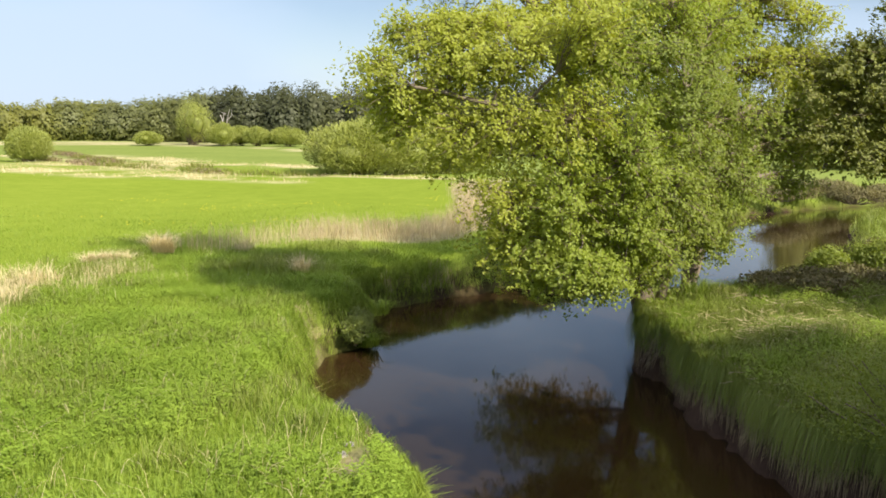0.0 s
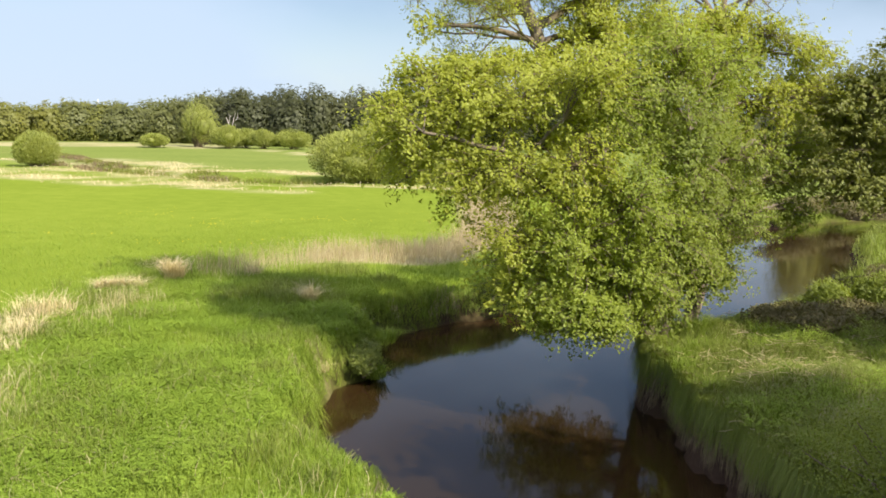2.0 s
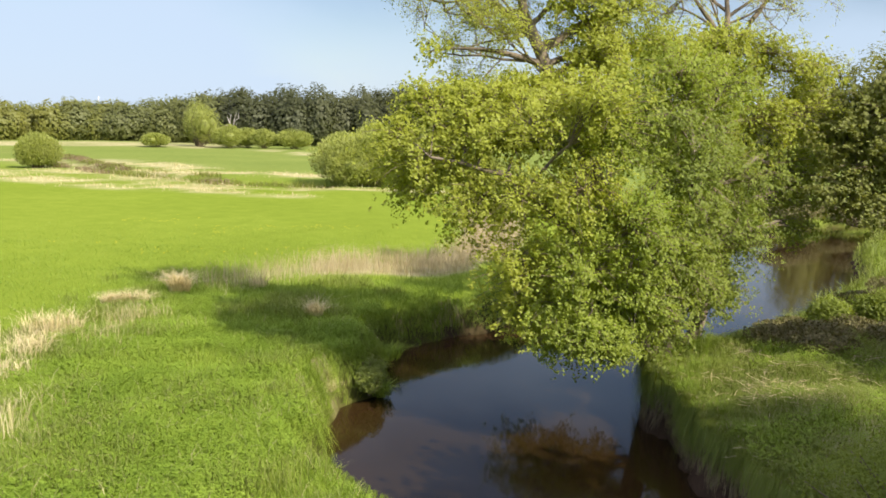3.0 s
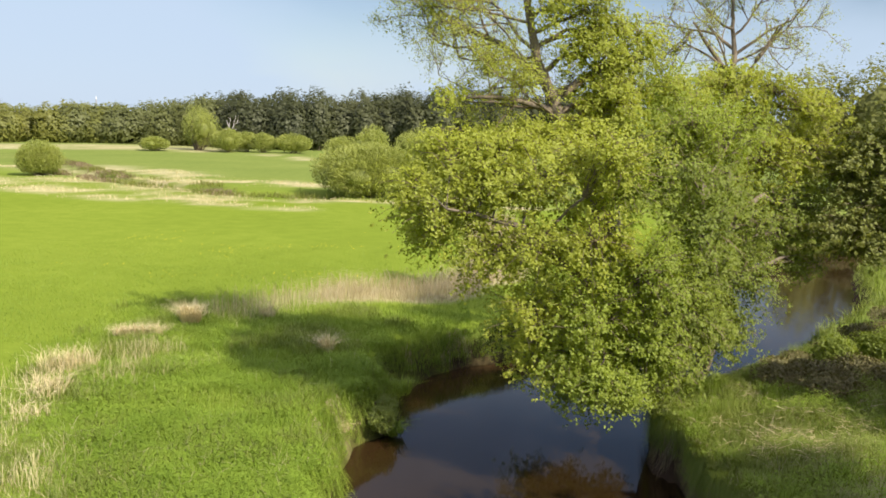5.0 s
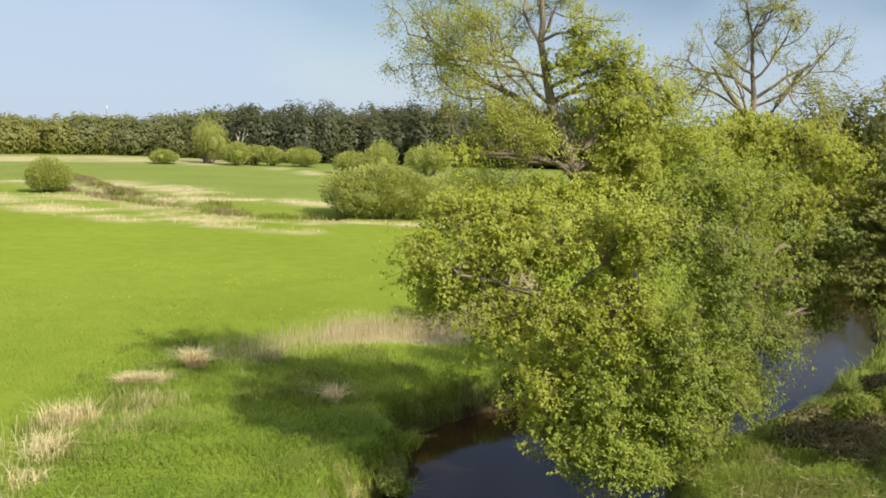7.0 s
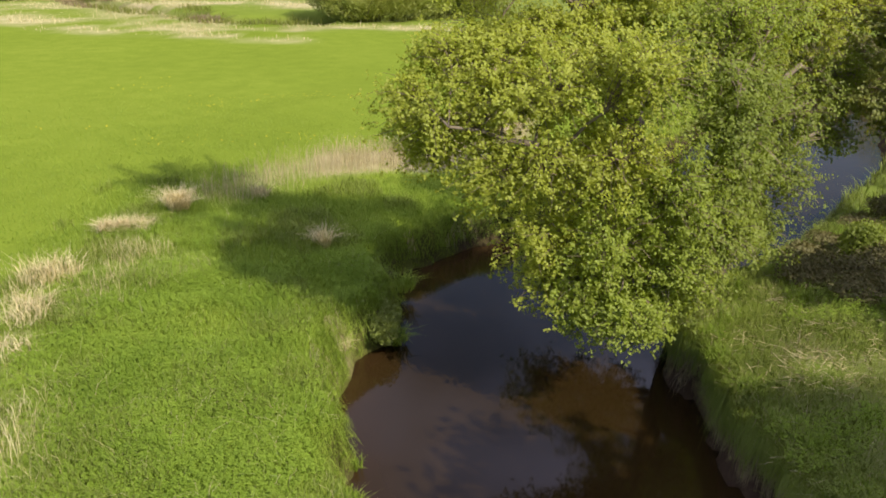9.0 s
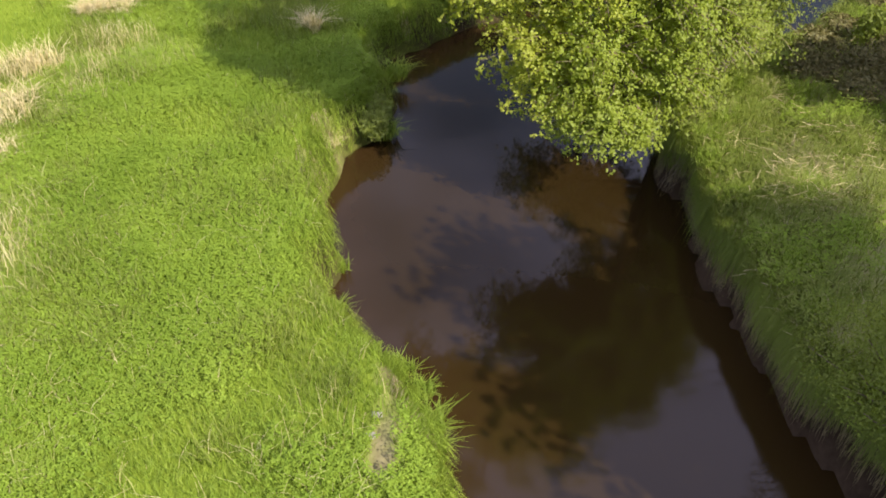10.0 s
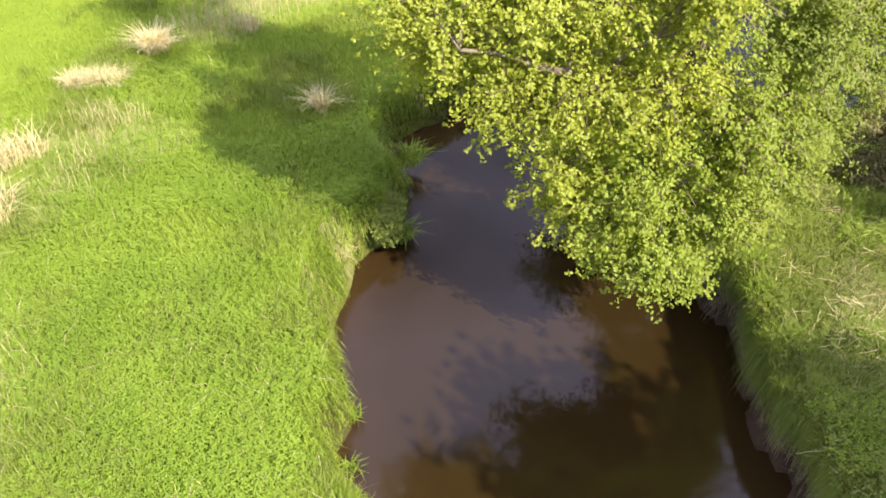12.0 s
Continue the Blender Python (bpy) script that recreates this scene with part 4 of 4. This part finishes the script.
# ---- mast above the woods ----
def lattice_mast(x, y, base, tall):
    root = empty("radio_mast", (x, y, base), "slender grey lattice mast with a pale top above the woods", "mast")
    legs = [(0.55, 0.55), (-0.55, 0.55), (-0.55, -0.55), (0.55, -0.55)]
    for a, b in legs:
        part("leg", mesh_from("leg", *tubes([([(a, b, 0), (a * 0.4, b * 0.4, tall)], [0.16, 0.10], 5)]), mats=[MAST], smooth=True), root)
    for k in range(12):
        z0, z1 = tall * k / 12, tall * (k + 1) / 12
        g0, g1 = 1 - 0.6 * k / 12, 1 - 0.6 * (k + 1) / 12
        braces = [([(legs[i][0] * g0, legs[i][1] * g0, z0), (legs[(i + 1) % 4][0] * g1, legs[(i + 1) % 4][1] * g1, z1)], [0.06, 0.06], 4) for i in range(4)]
        part("brace", mesh_from("brace", *tubes(braces), mats=[MAST]), root)
    part("antenna", mesh_from("antenna", *tubes([([(0, 0, tall - 0.2), (0, 0, tall + 0.9), (0, 0, tall + 1.9)], [0.34, 0.32, 0.2], 8)]), mats=[WHITE], smooth=True), root, "white antenna drum")


lattice_mast(-227.6, 560, 1.5, 18.2)


# ---- grass, herbs, reeds ----
def scatter(n, x0, x1, y0, y1, chance, clear=0.12):
    x, y = rng.uniform(x0, x1, n), rng.uniform(y0, y1, n)
    d = from_water(x, y)
    keep = (d > clear) & (rng.uniform(0, 1, n) < chance(x, y, d))
    return x[keep], y[keep], d[keep]


def sward(name, label, n, box, chance, tall, wide, lean, mat, clear=0.12):
    x, y, d = scatter(n, *box, chance, clear)
    z = height(x, y, d) - 0.02
    m = len(x)
    v, q, t = blades(x, y, z, tall * rng.uniform(0.55, 1.25, m), wide * rng.uniform(0.7, 1.3, m), lean * rng.uniform(0.2, 1.6, m))
    ob = new(name, mesh_from(name, v, q, t, mats=[mat]))
    return tagged(ob, label, "grass", kind="stuff")


near_grass = lambda x, y, d: (1 - slip(x, y)) * step(1.0, 8.0, y) * (step(-13, -10.2, x) * (1 - step(26.5, 32, y)) + (x > 0) * step(26.5, 32, y)) * np.clip(1.15 - dryness(x, y), 0, 1) * np.clip(1.3 - np.hypot(x, y - 8) / 34, 0.12, 1)
sward("bank_grass", "lush green grass on the stream bank", 230000, (-13, 0.4, 3, 32), near_grass, 0.21, 0.013, 0.6, GRASS, 0.02)
sward("outer_bank_grass", "green grass on the outer stream bank", 95000, (4.3, 16, 2, 30), near_grass, 0.36, 0.013, 0.7, WEED, 0.02)


def herbs(name, label, n, box, chance, low, high, leaf, mat, clear=0.3, each=5):
    """Young plants: a whorl of slightly raised leaves round each stem's top, with a second one lower down."""
    x, y, d = scatter(n, *box, chance, clear)
    z = height(x, y, d)
    m = len(x)
    tall = rng.uniform(low, high, m) * (0.65 + 0.7 * value_noise(x, y, 0.7, 33))
    a = rng.uniform(0, 2 * np.pi, m)[:, None] + np.arange(each)[None] * 2 * np.pi / each + rng.normal(size=(m, each)) * 0.3
    size = leaf * rng.uniform(0.7, 1.3, (m, 1)) * rng.uniform(0.75, 1.2, (m, each))
    way = np.stack([np.cos(a), np.sin(a), rng.uniform(-0.25, 0.35, (m, each))], -1)
    lower = (np.arange(each) % 2 * 0.3)[None]
    c = np.stack([x, y, z], -1)[:, None] + way * (size * 0.55)[..., None]
    c[..., 2] += tall[:, None] * (1 - lower * rng.uniform(0.3, 1.2, (m, each)))
    nrm = np.stack([-way[..., 0] * way[..., 2], -way[..., 1] * way[..., 2], np.ones_like(a)], -1) + rng.normal(size=(m, each, 3)) * 0.22
    v, f = leaves(c.reshape(-1, 3), size.ravel(), nrm.reshape(-1, 3), way.reshape(-1, 3), 0.27)
    return tagged(new(name, mesh_from(name, v, f, mats=[mat])), label, "herbs", kind="stuff")


herb_land = lambda x, y, d: 0.85 * step(0.28, 0.58, value_noise(x, y, 1.9, 31) + 0.30 * np.exp(-((x + 4.8) / 2.6) ** 2 - ((y - 15.5) / 5) ** 2)) * (1 - 0.9 * np.clip(dryness(x, y) * 2.2, 0, 1)) * (1 - slip(x, y)) * np.clip(1.7 - np.hypot(x + 4, y - 14) / 11, 0.15, 1)
herbs("nettles", "bright green young nettles and herbs on the bank", 145000, (-10.5, -0.3, 7.5, 26), herb_land, 0.10, 0.28, 0.046, HERB, each=4)
dead = lambda x, y, d: np.clip(dryness(x, y) * 1.2, 0, 1) * step(0.35, 0.6, value_noise(x, y, 0.8, 91))
sward("dry_grass", "tall bleached dead grass on the bank", 44000, (-14, -6.5, 8, 28.5), dead, 0.56, 0.008, 0.45, STRAW)
sward("dry_reeds", "brown dead reeds beside the stream", 100000, (-11, 6, 26.5, 62), lambda x, y, d: np.clip(dryness(x, y) * 1.2, 0, 1) * np.clip(1.5 - (y - 26) / 40, 0.3, 1), 0.85, 0.010, 0.3, REED, 0.4)
sward("far_dry_grass", "bleached dead grass along the far creek", 36000, (-60, 10, 62, 112), lambda x, y, d: np.clip(dryness(x, y) * 1.2, 0, 1) * 0.8, 0.34, 0.03, 0.8, STRAW, 0.3)
sward("meadow_grass", "short bright green meadow grass", 70000, (-22, 2, 24, 46), lambda x, y, d: (1 - dryness(x, y)) * np.clip(2.0 - y / 24, 0.0, 1), 0.12, 0.014, 0.7, GRASS)

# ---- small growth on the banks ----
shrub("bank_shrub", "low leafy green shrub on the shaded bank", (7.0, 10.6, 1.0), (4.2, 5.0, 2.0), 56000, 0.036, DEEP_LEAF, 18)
shrub("bank_shrub", "small leafy shrub hanging over the water's edge", (-2.1, 20.8, 0.25), (1.0, 1.9, 0.85), 5000, 0.055, WEED, 7)
shrub("bank_shrub", "small leafy shrub on the stream bank", (10.7, 23.3, 1.0), (1.7, 1.7, 1.5), 7000, 0.07, DEEP_LEAF, 7)
shrub("bank_shrub", "small leafy shrub on the stream bank", (12.4, 23.4, 1.2), (2.2, 2.2, 1.6), 8000, 0.07, DEEP_LEAF, 7)
# added dark growth that stands for the far bank lying in shade
for bx, by in ((23, 58.5), (26, 62), (30, 66), (27.5, 57), (31, 60), (36, 64)):
    shrub("bramble", "low bramble, dark to stand for the shaded far stream bank", (bx, by, 1.0), (4.6, 3.4, 1.25), 4000, 0.11, BRAMBLE, 8, group="brambles on the far bank")
x, y, d = scatter(1500, -18, 2, 34, 52, lambda x, y, d: step(0.6, 0.85, value_noise(x * 0.4, y, 2.2, 41)) * 0.6, 1.0)
v, f = leaves(np.stack([x, y, height(x, y, d) + rng.uniform(0.15, 0.25, len(x))], -1), rng.uniform(0.04, 0.06, len(x)), rng.normal(size=(len(x), 3)) * 0.4 + np.array([0.3, -0.3, 0.8]))
tagged(new("buttercups", mesh_from("buttercups", v, f, mats=[FLOWER])), "yellow buttercups in the meadow", "flowers", kind="stuff")

sward("dead_stalks", "pale dead stalks among the grass of the outer bank", 15000, (4.6, 14, 8, 25), lambda x, y, d: 0.25 + 0.75 * step(0.5, 0.75, value_noise(x, y, 1.2, 51)), 0.34, 0.008, 1.1, REED, 0.1)


def fringe(name, label, n, box, reach, drop, wide, mat, bare=0.0, near=0.12, far=0.62, arch=1.0):
    """Grass that hangs over the lip of the bank towards the water."""
    x, y = rng.uniform(box[0], box[1], n), rng.uniform(box[2], box[3], n)
    d = from_water(x, y)
    keep = (d > near) & (d < far) & ((value_noise(x, y, 0.8, 113) > bare) | (x > 3.5))
    x, y, d = x[keep], y[keep], d[keep]
    gx, gy = from_water(x + 0.05, y) - d, from_water(x, y + 0.05) - d
    w = unit(np.stack([-gx, -gy, np.zeros_like(gx)], -1) + rng.normal(size=(len(x), 3)) * np.array([0.02, 0.02, 0]))
    m = len(x)
    side = np.stack([-w[:, 1], w[:, 0], np.zeros(m)], -1) * (wide * rng.uniform(0.6, 1.3, m) / 2)[:, None]
    root = np.stack([x, y, height(x, y, d)], -1)
    up = np.array([0, 0, 1.0])
    lump = 0.45 + 1.1 * value_noise(x, y, 0.45, 111) * value_noise(x, y, 1.4, 112) ** 0.5
    r, f = (reach * lump * rng.uniform(0.5, 1.3, m))[:, None], (drop * lump * rng.uniform(0.4, 1.4, m))[:, None]
    mid = root + w * r * 0.5 + up * rng.uniform(0.10, 0.24, m)[:, None] * arch
    tip = np.maximum(root + w * r - up * f, np.array([-99, -99, 0.03]))
    v = np.stack([root - side, root + side, mid + side * 0.8, mid - side * 0.8, tip], 1).reshape(-1, 3)
    b = (np.arange(m) * 5)[:, None]
    tagged(new(name, mesh_from(name, v, b + np.array([[0, 1, 2, 3]]), b + np.array([[3, 2, 4]]), mats=[mat])), label, "grass", kind="stuff")


fringe("overhanging_grass", "green grass hanging over the lip of the bank", 170000, (-4.5, 8.5, 7, 34), 0.32, 0.12, 0.014, GRASS)
fringe("hanging_dead_grass", "pale dead grass and roots hanging down the bank", 95000, (-4.5, 8.5, 7, 34), 0.20, 0.50, 0.010, REED, 0.62)
# brown fringe added over the bank face, in place of undercut shade
fringe("undercut_roots", "roots and dead grass added to darken the shaded undercut of the outer bank", 240000, (4.0, 7.6, 6.5, 22), 0.12, 0.40, 0.014, BROWN_SEDGE, 0.0, 0.03, 0.30, 0.2)
fringe("bank_face_weeds", "weeds rooted in the steep face of the outer bank", 160000, (4.0, 7.6, 6.5, 22), 0.16, 0.25, 0.014, WEED, 0.0, 0.06, 0.36, 0.6)
fringe("drooping_weeds", "rank weeds drooping over the lip of the outer bank", 280000, (3.8, 9.5, 6.5, 25), 0.42, 0.62, 0.014, WEED)


# ---- dead tree on the far meadow ----
dead = empty("dead_tree", (-47.6, 187.5, 1.9), "leafless grey dead tree among the far bushes", "tree")
grown = [([(0, 0, -0.2), (0.05, 0, 1.8), (-0.05, 0, 3.6), (-0.35, 0.1, 4.8), (-0.9, 0.1, 6.2)], [0.17, 0.15, 0.13, 0.10, 0.05], 7)]
for pts, r in (([(-0.05, 0, 3.5), (0.5, 0.1, 4.6), (0.7, 0.2, 5.8), (1.1, 0.2, 6.9)], 0.11), ([(-0.35, 0.1, 4.8), (-0.2, 0.2, 5.8), (0.0, 0.2, 6.6)], 0.07), ([(0.6, 0.15, 5.2), (1.3, 0.2, 5.7), (1.7, 0.3, 6.4)], 0.06), ([(0.0, 0, 2.6), (-0.8, 0.2, 3.6), (-1.4, 0.2, 4.4)], 0.07), ([(0.02, 0, 2.9), (0.9, -0.2, 3.7), (1.3, -0.2, 4.5)], 0.06)):
    grown.append((pts, np.linspace(r, 0.025, len(pts)), 5))
    for k in range(3):
        a = np.array(pts[-2]) + (np.array(pts[-1]) - np.array(pts[-2])) * rng.uniform(0.1, 0.9)
        grown.append((wander(a, a + rng.normal(size=3) * 0.4 + np.array([0, 0, 0.5]), 5, 0.2), np.linspace(0.03, 0.012, 5), 4))
part("trunk", mesh_from("trunk", *tubes(grown[:1]), mats=[PALE_BARK], smooth=True), dead, "bleached bare trunk")
tagged(part("brushwood", mesh_from("brushwood", *tubes(grown[1:]), mats=[PALE_BARK]), dead, "bare grey branches"), kind="stuff")


# ---- tussocks, debris, waterside plants ----
def tussock(name, label, x, y, z, tall, spread_r, n, wide, lean, mat, category="grass", group=""):
    """A sheaf of blades from one root."""
    r = spread_r * np.sqrt(rng.uniform(0, 1, n))
    a = rng.uniform(0, 2 * np.pi, n)
    v, q, t = blades(r * np.cos(a), r * np.sin(a), np.full(n, -0.03), tall * rng.uniform(0.5, 1.2, n), np.full(n, wide), lean * rng.uniform(0.2, 1.5, n))
    ob = new(name, mesh_from(name, v, q, t, mats=[mat]))
    ob.location = (x, y, z)
    return tagged(ob, label, category, group)


def on_land(x, y):
    return float(height(np.array([x]), np.array([y]))[0])


tussock("sedge_heap", "brown heap of dead sedge beside the far creek", -22.0, 79.6, on_land(-22.0, 79.6), 0.9, 1.5, 700, 0.05, 0.8, BROWN_SEDGE)
PALE = "bleached tussock of dead grass on the green bank"
for x, y, tall, r, n, lean in ((-8.85, 26.55, 0.85, 0.16, 420, 0.8), (-8.65, 26.75, 0.7, 0.14, 200, 0.8), (-10.25, 24.75, 0.48, 0.26, 330, 0.9), (-9.8, 24.8, 0.52, 0.26, 360, 0.9), (-9.35, 24.9, 0.46, 0.26, 300, 0.9),
                               (-3.95, 23.9, 0.75, 0.14, 130, 0.8), (-4.2, 24.2, 0.5, 0.14, 80, 0.8), (-9.9, 18.9, 0.6, 0.45, 130, 0.9), (-10.2, 19.6, 0.6, 0.5, 150, 0.9), (-10.7, 21.2, 0.75, 0.5, 170, 0.6),
                               (-10.2, 21.5, 0.75, 0.45, 150, 0.6), (-9.5, 17.4, 0.5, 0.45, 90, 0.9), (-6.6, 28.4, 0.55, 0.3, 110, 0.7), (-3.0, 19.2, 0.28, 0.25, 130, 1.1)):
    tussock("straw_tussock", PALE, x, y, on_land(x, y), tall, r, n, 0.016, lean, STRAW, group="dead grass tussocks")
for x, y, z, tall, r, n in ((-2.3, 15.4, 0.02, 0.3, 0.14, 60), (-2.2, 14.3, 0.02, 0.26, 0.12, 50), (-0.95, 12.5, 0.2, 0.3, 0.22, 140), (-0.6, 12.1, 0.15, 0.3, 0.2, 120), (-0.45, 11.2, 0.3, 0.42, 0.25, 260), (-0.4, 10.8, 0.3, 0.4, 0.25, 220),
                            (-1.8, 20.5, 0.1, 0.45, 0.3, 140), (-1.75, 23.2, 0.3, 0.5, 0.3, 160)):
    tussock("reed_clump", "green reed clump growing at the water's edge", x, y, z, tall, r, n, 0.022, 0.8, GRASS, "reed", "waterside reed clumps")


def stick_pile(name, label, x, y, n, length, mat, rise=0.25):
    """Loose dead stalks lying over one another."""
    stems = []
    for i in range(n):
        a, c = rng.uniform(0, 2 * np.pi), rng.normal(size=2) * 0.35
        d = np.array([math.cos(a), math.sin(a), rng.normal() * 0.25]) * length * rng.uniform(0.4, 1.1) / 2
        m = np.array([c[0], c[1], rise * rng.uniform(0.3, 1.3)])
        stems.append((wander(m - d, m + d, 5, 0.2), np.linspace(0.007, 0.004, 5), 3))
    ob = new(name, mesh_from(name, *tubes(stems), mats=[mat], smooth=True))
    ob.location = (x, y, on_land(x, y))
    return tagged(ob, label, "dead stalks", "dead stalk litter", "stuff")


for x, y, n, length in ((6.9, 17.2, 46, 1.2), (7.6, 16.9, 34, 1.0), (6.2, 17.9, 26, 0.9), (8.6, 18.0, 30, 1.0), (8.8, 21.0, 40, 1.4), (9.6, 21.6, 34, 1.5), (7.9, 21.6, 22, 1.2), (5.4, 13.6, 14, 0.7), (8.0, 19.4, 30, 1.1), (9.6, 19.0, 30, 1.2), (6.9, 19.9, 26, 1.0), (10.4, 24.2, 36, 1.3)):
    stick_pile("stalk_litter", "loose pale dead stalks in the rank grass", x, y, n // 2, length * 0.36, REED, 0.28)
for x, y, n in ((5.8, 18.1, 30), (6.35, 16.5, 60), (6.8, 15.9, 70), (7.0, 16.8, 40), (8.3, 17.4, 30), (7.6, 18.5, 24)):
    stick_pile("stalk_litter", "heap of bleached dead stalks in the rank grass", x, y, n, 0.36, STRAW, 0.28)

# roots that hang down where the bank has slipped
roots = []
for i in range(18):
    a = np.array([4.62 + rng.normal() * 0.10, 18.15 + rng.normal() * 0.28, 1.0 + rng.normal() * 0.08])
    roots.append((wander(a, a + np.array([-0.28 + rng.normal() * 0.1, rng.normal() * 0.12, -0.55 - rng.uniform(0, 0.35)]), 6, 0.16), np.linspace(0.005, 0.0025, 6), 4))
v, f = tubes(roots)
hang = new("root_tangle", mesh_from("root_tangle", v - np.array([4.6, 18.15, 1.0]), f, mats=[TWIG], smooth=True))
hang.location = (4.72, 18.15, 1.0)
tagged(hang, "tangle of pale roots hanging from the slipped bank", "roots", kind="stuff")


def boulder(name, label, x, y, z, r, mat):
    bm = bmesh.new()
    bmesh.ops.create_icosphere(bm, subdivisions=3, radius=1.0)
    for vert in bm.verts:
        k = 1 + 0.7 * noise.noise(vert.co * 1.5 + Vector((x * 3, y * 3, 0))) + 0.3 * noise.noise(vert.co * 4.5)
        vert.co = Vector((vert.co.x * r, vert.co.y * r * 0.75, vert.co.z * r * 0.55)) * k
    me = bpy.data.meshes.new(name)
    bm.to_mesh(me)
    bm.free()
    me.materials.append(mat)
    me.polygons.foreach_set("use_smooth", np.full(len(me.polygons), True))
    ob = new(name, me)
    ob.location = (x, y, z)
    return tagged(ob, label, "stone")


boulder("white_stone", "pale white stone lying on the bare bank", -1.2, 10.2, on_land(-1.2, 10.2) + 0.0, 0.085, STONE)
boulder("white_stone", "pale crumbled stone on the bare earth slip", -1.16, 10.58, on_land(-1.16, 10.58) + 0.0, 0.08, STONE)

sward("mixed_weeds", "darker rank weeds scattered through the bank grass", 60000, (-12, -1.5, 7, 30), lambda x, y, d: step(0.5, 0.75, value_noise(x, y, 1.1, 81)) * (1 - slip(x, y)), 0.38, 0.014, 0.6, WEED, 0.1)
sward("bank_straw", "thin dead stalks scattered through the bank grass", 9000, (-12, -1.0, 7, 26), lambda x, y, d: (0.15 + 0.85 * step(0.55, 0.8, value_noise(x, y, 0.9, 82))) * np.clip(1.6 - (y - 7) / 9, 0.25, 1), 0.38, 0.006, 0.8, STRAW, 0.1)

bank_side = lambda x, y, d: (d < 2.4) * (y > 0.9 * -x + 55.5) * (x < -35) * step(0.3, 0.6, value_noise(x, y, 2.2, 96))
sward("brown_sedge", "dead brown sedge on the far creek's bank", 60000, (-60, -19, 78, 126), bank_side, 0.5, 0.06, 0.5, BROWN_SEDGE, 0.0)
sward("creek_sedge", "olive rank sedge along the far creek", 80000, (-64, 8, 72, 128), lambda x, y, d: (d < 2.6) * step(0.4, 0.65, value_noise(x, y, 3.5, 95)) * (1 - 0.6 * dryness(x, y)), 0.6, 0.06, 0.5, DARK_LEAF, 0.0)
sward("bank_weeds", "rank weeds on the far stream bank", 60000, (3, 45, 28, 82), lambda x, y, d: (d < 3.5) * 1.0, 0.5, 0.035, 0.6, WEED, 0.0)
for bx, by, w, h in ((9.3, 23.4, 1.8, 0.45), (10.4, 24.9, 1.9, 0.45), (12.2, 26.8, 2.2, 0.5), (8.2, 21.3, 1.8, 0.6), (9.6, 21.4, 2.0, 0.7), (10.9, 22.4, 2.2, 0.7), (9.0, 19.9, 1.8, 0.6), (13.8, 27.0, 2.4, 0.7), (11.6, 20.8, 2.4, 0.9), (16.6, 30.6, 2.6, 0.7)):
    shrub("bramble", "low dark bramble thicket on the stream bank", (bx, by, on_land(bx, by)), (w, w, h), 4200, 0.07, BRAMBLE, 6, group="brambles on the near bank")

rank = lambda x, y, d: step(0.25, 0.55, value_noise(x, y, 0.9, 101)) * np.clip(1.6 - np.hypot(x - 5.5, y - 15) / 11, 0.1, 1)
herbs("bank_herbs", "rank leafy weeds on the outer stream bank", 46000, (4.3, 14, 7, 27), rank, 0.06, 0.40, 0.047, WEED, 0.12, 4)
# brighter leaf colour put here to imitate sunlight on the outer bank
herbs("sunlit_herbs", "young herbs in a brighter green for the sunlit part of the outer bank", 24000, (4.5, 13, 13.5, 26), lambda x, y, d: step(0.45, 0.7, value_noise(x, y, 1.3, 103)), 0.15, 0.38, 0.052, HERB, 0.15, 4)
for x, y, tall, r, n in ((5.15, 17.6, 0.5, 0.28, 200), (5.3, 18.6, 0.6, 0.3, 220), (5.9, 19.4, 0.55, 0.3, 180), (5.4, 16.4, 0.5, 0.3, 200), (6.6, 15.9, 0.5, 0.3, 180), (5.5, 15.0, 0.45, 0.25, 160), (7.8, 20.2, 0.6, 0.35, 200),
                         (6.3, 20.6, 0.6, 0.3, 180), (5.9, 14.2, 0.5, 0.3, 180), (7.0, 14.6, 0.5, 0.35, 180), (5.9, 12.9, 0.45, 0.3, 180), (8.6, 16.3, 0.5, 0.35, 180), (9.4, 17.6, 0.55, 0.35, 180), (7.4, 12.9, 0.5, 0.3, 160)):
    tussock("grass_tussock", "green grass tussock on the outer stream bank", x, y, on_land(x, y), tall, r, n, 0.011, 0.8, GRASS, group="tussocks on the outer bank")
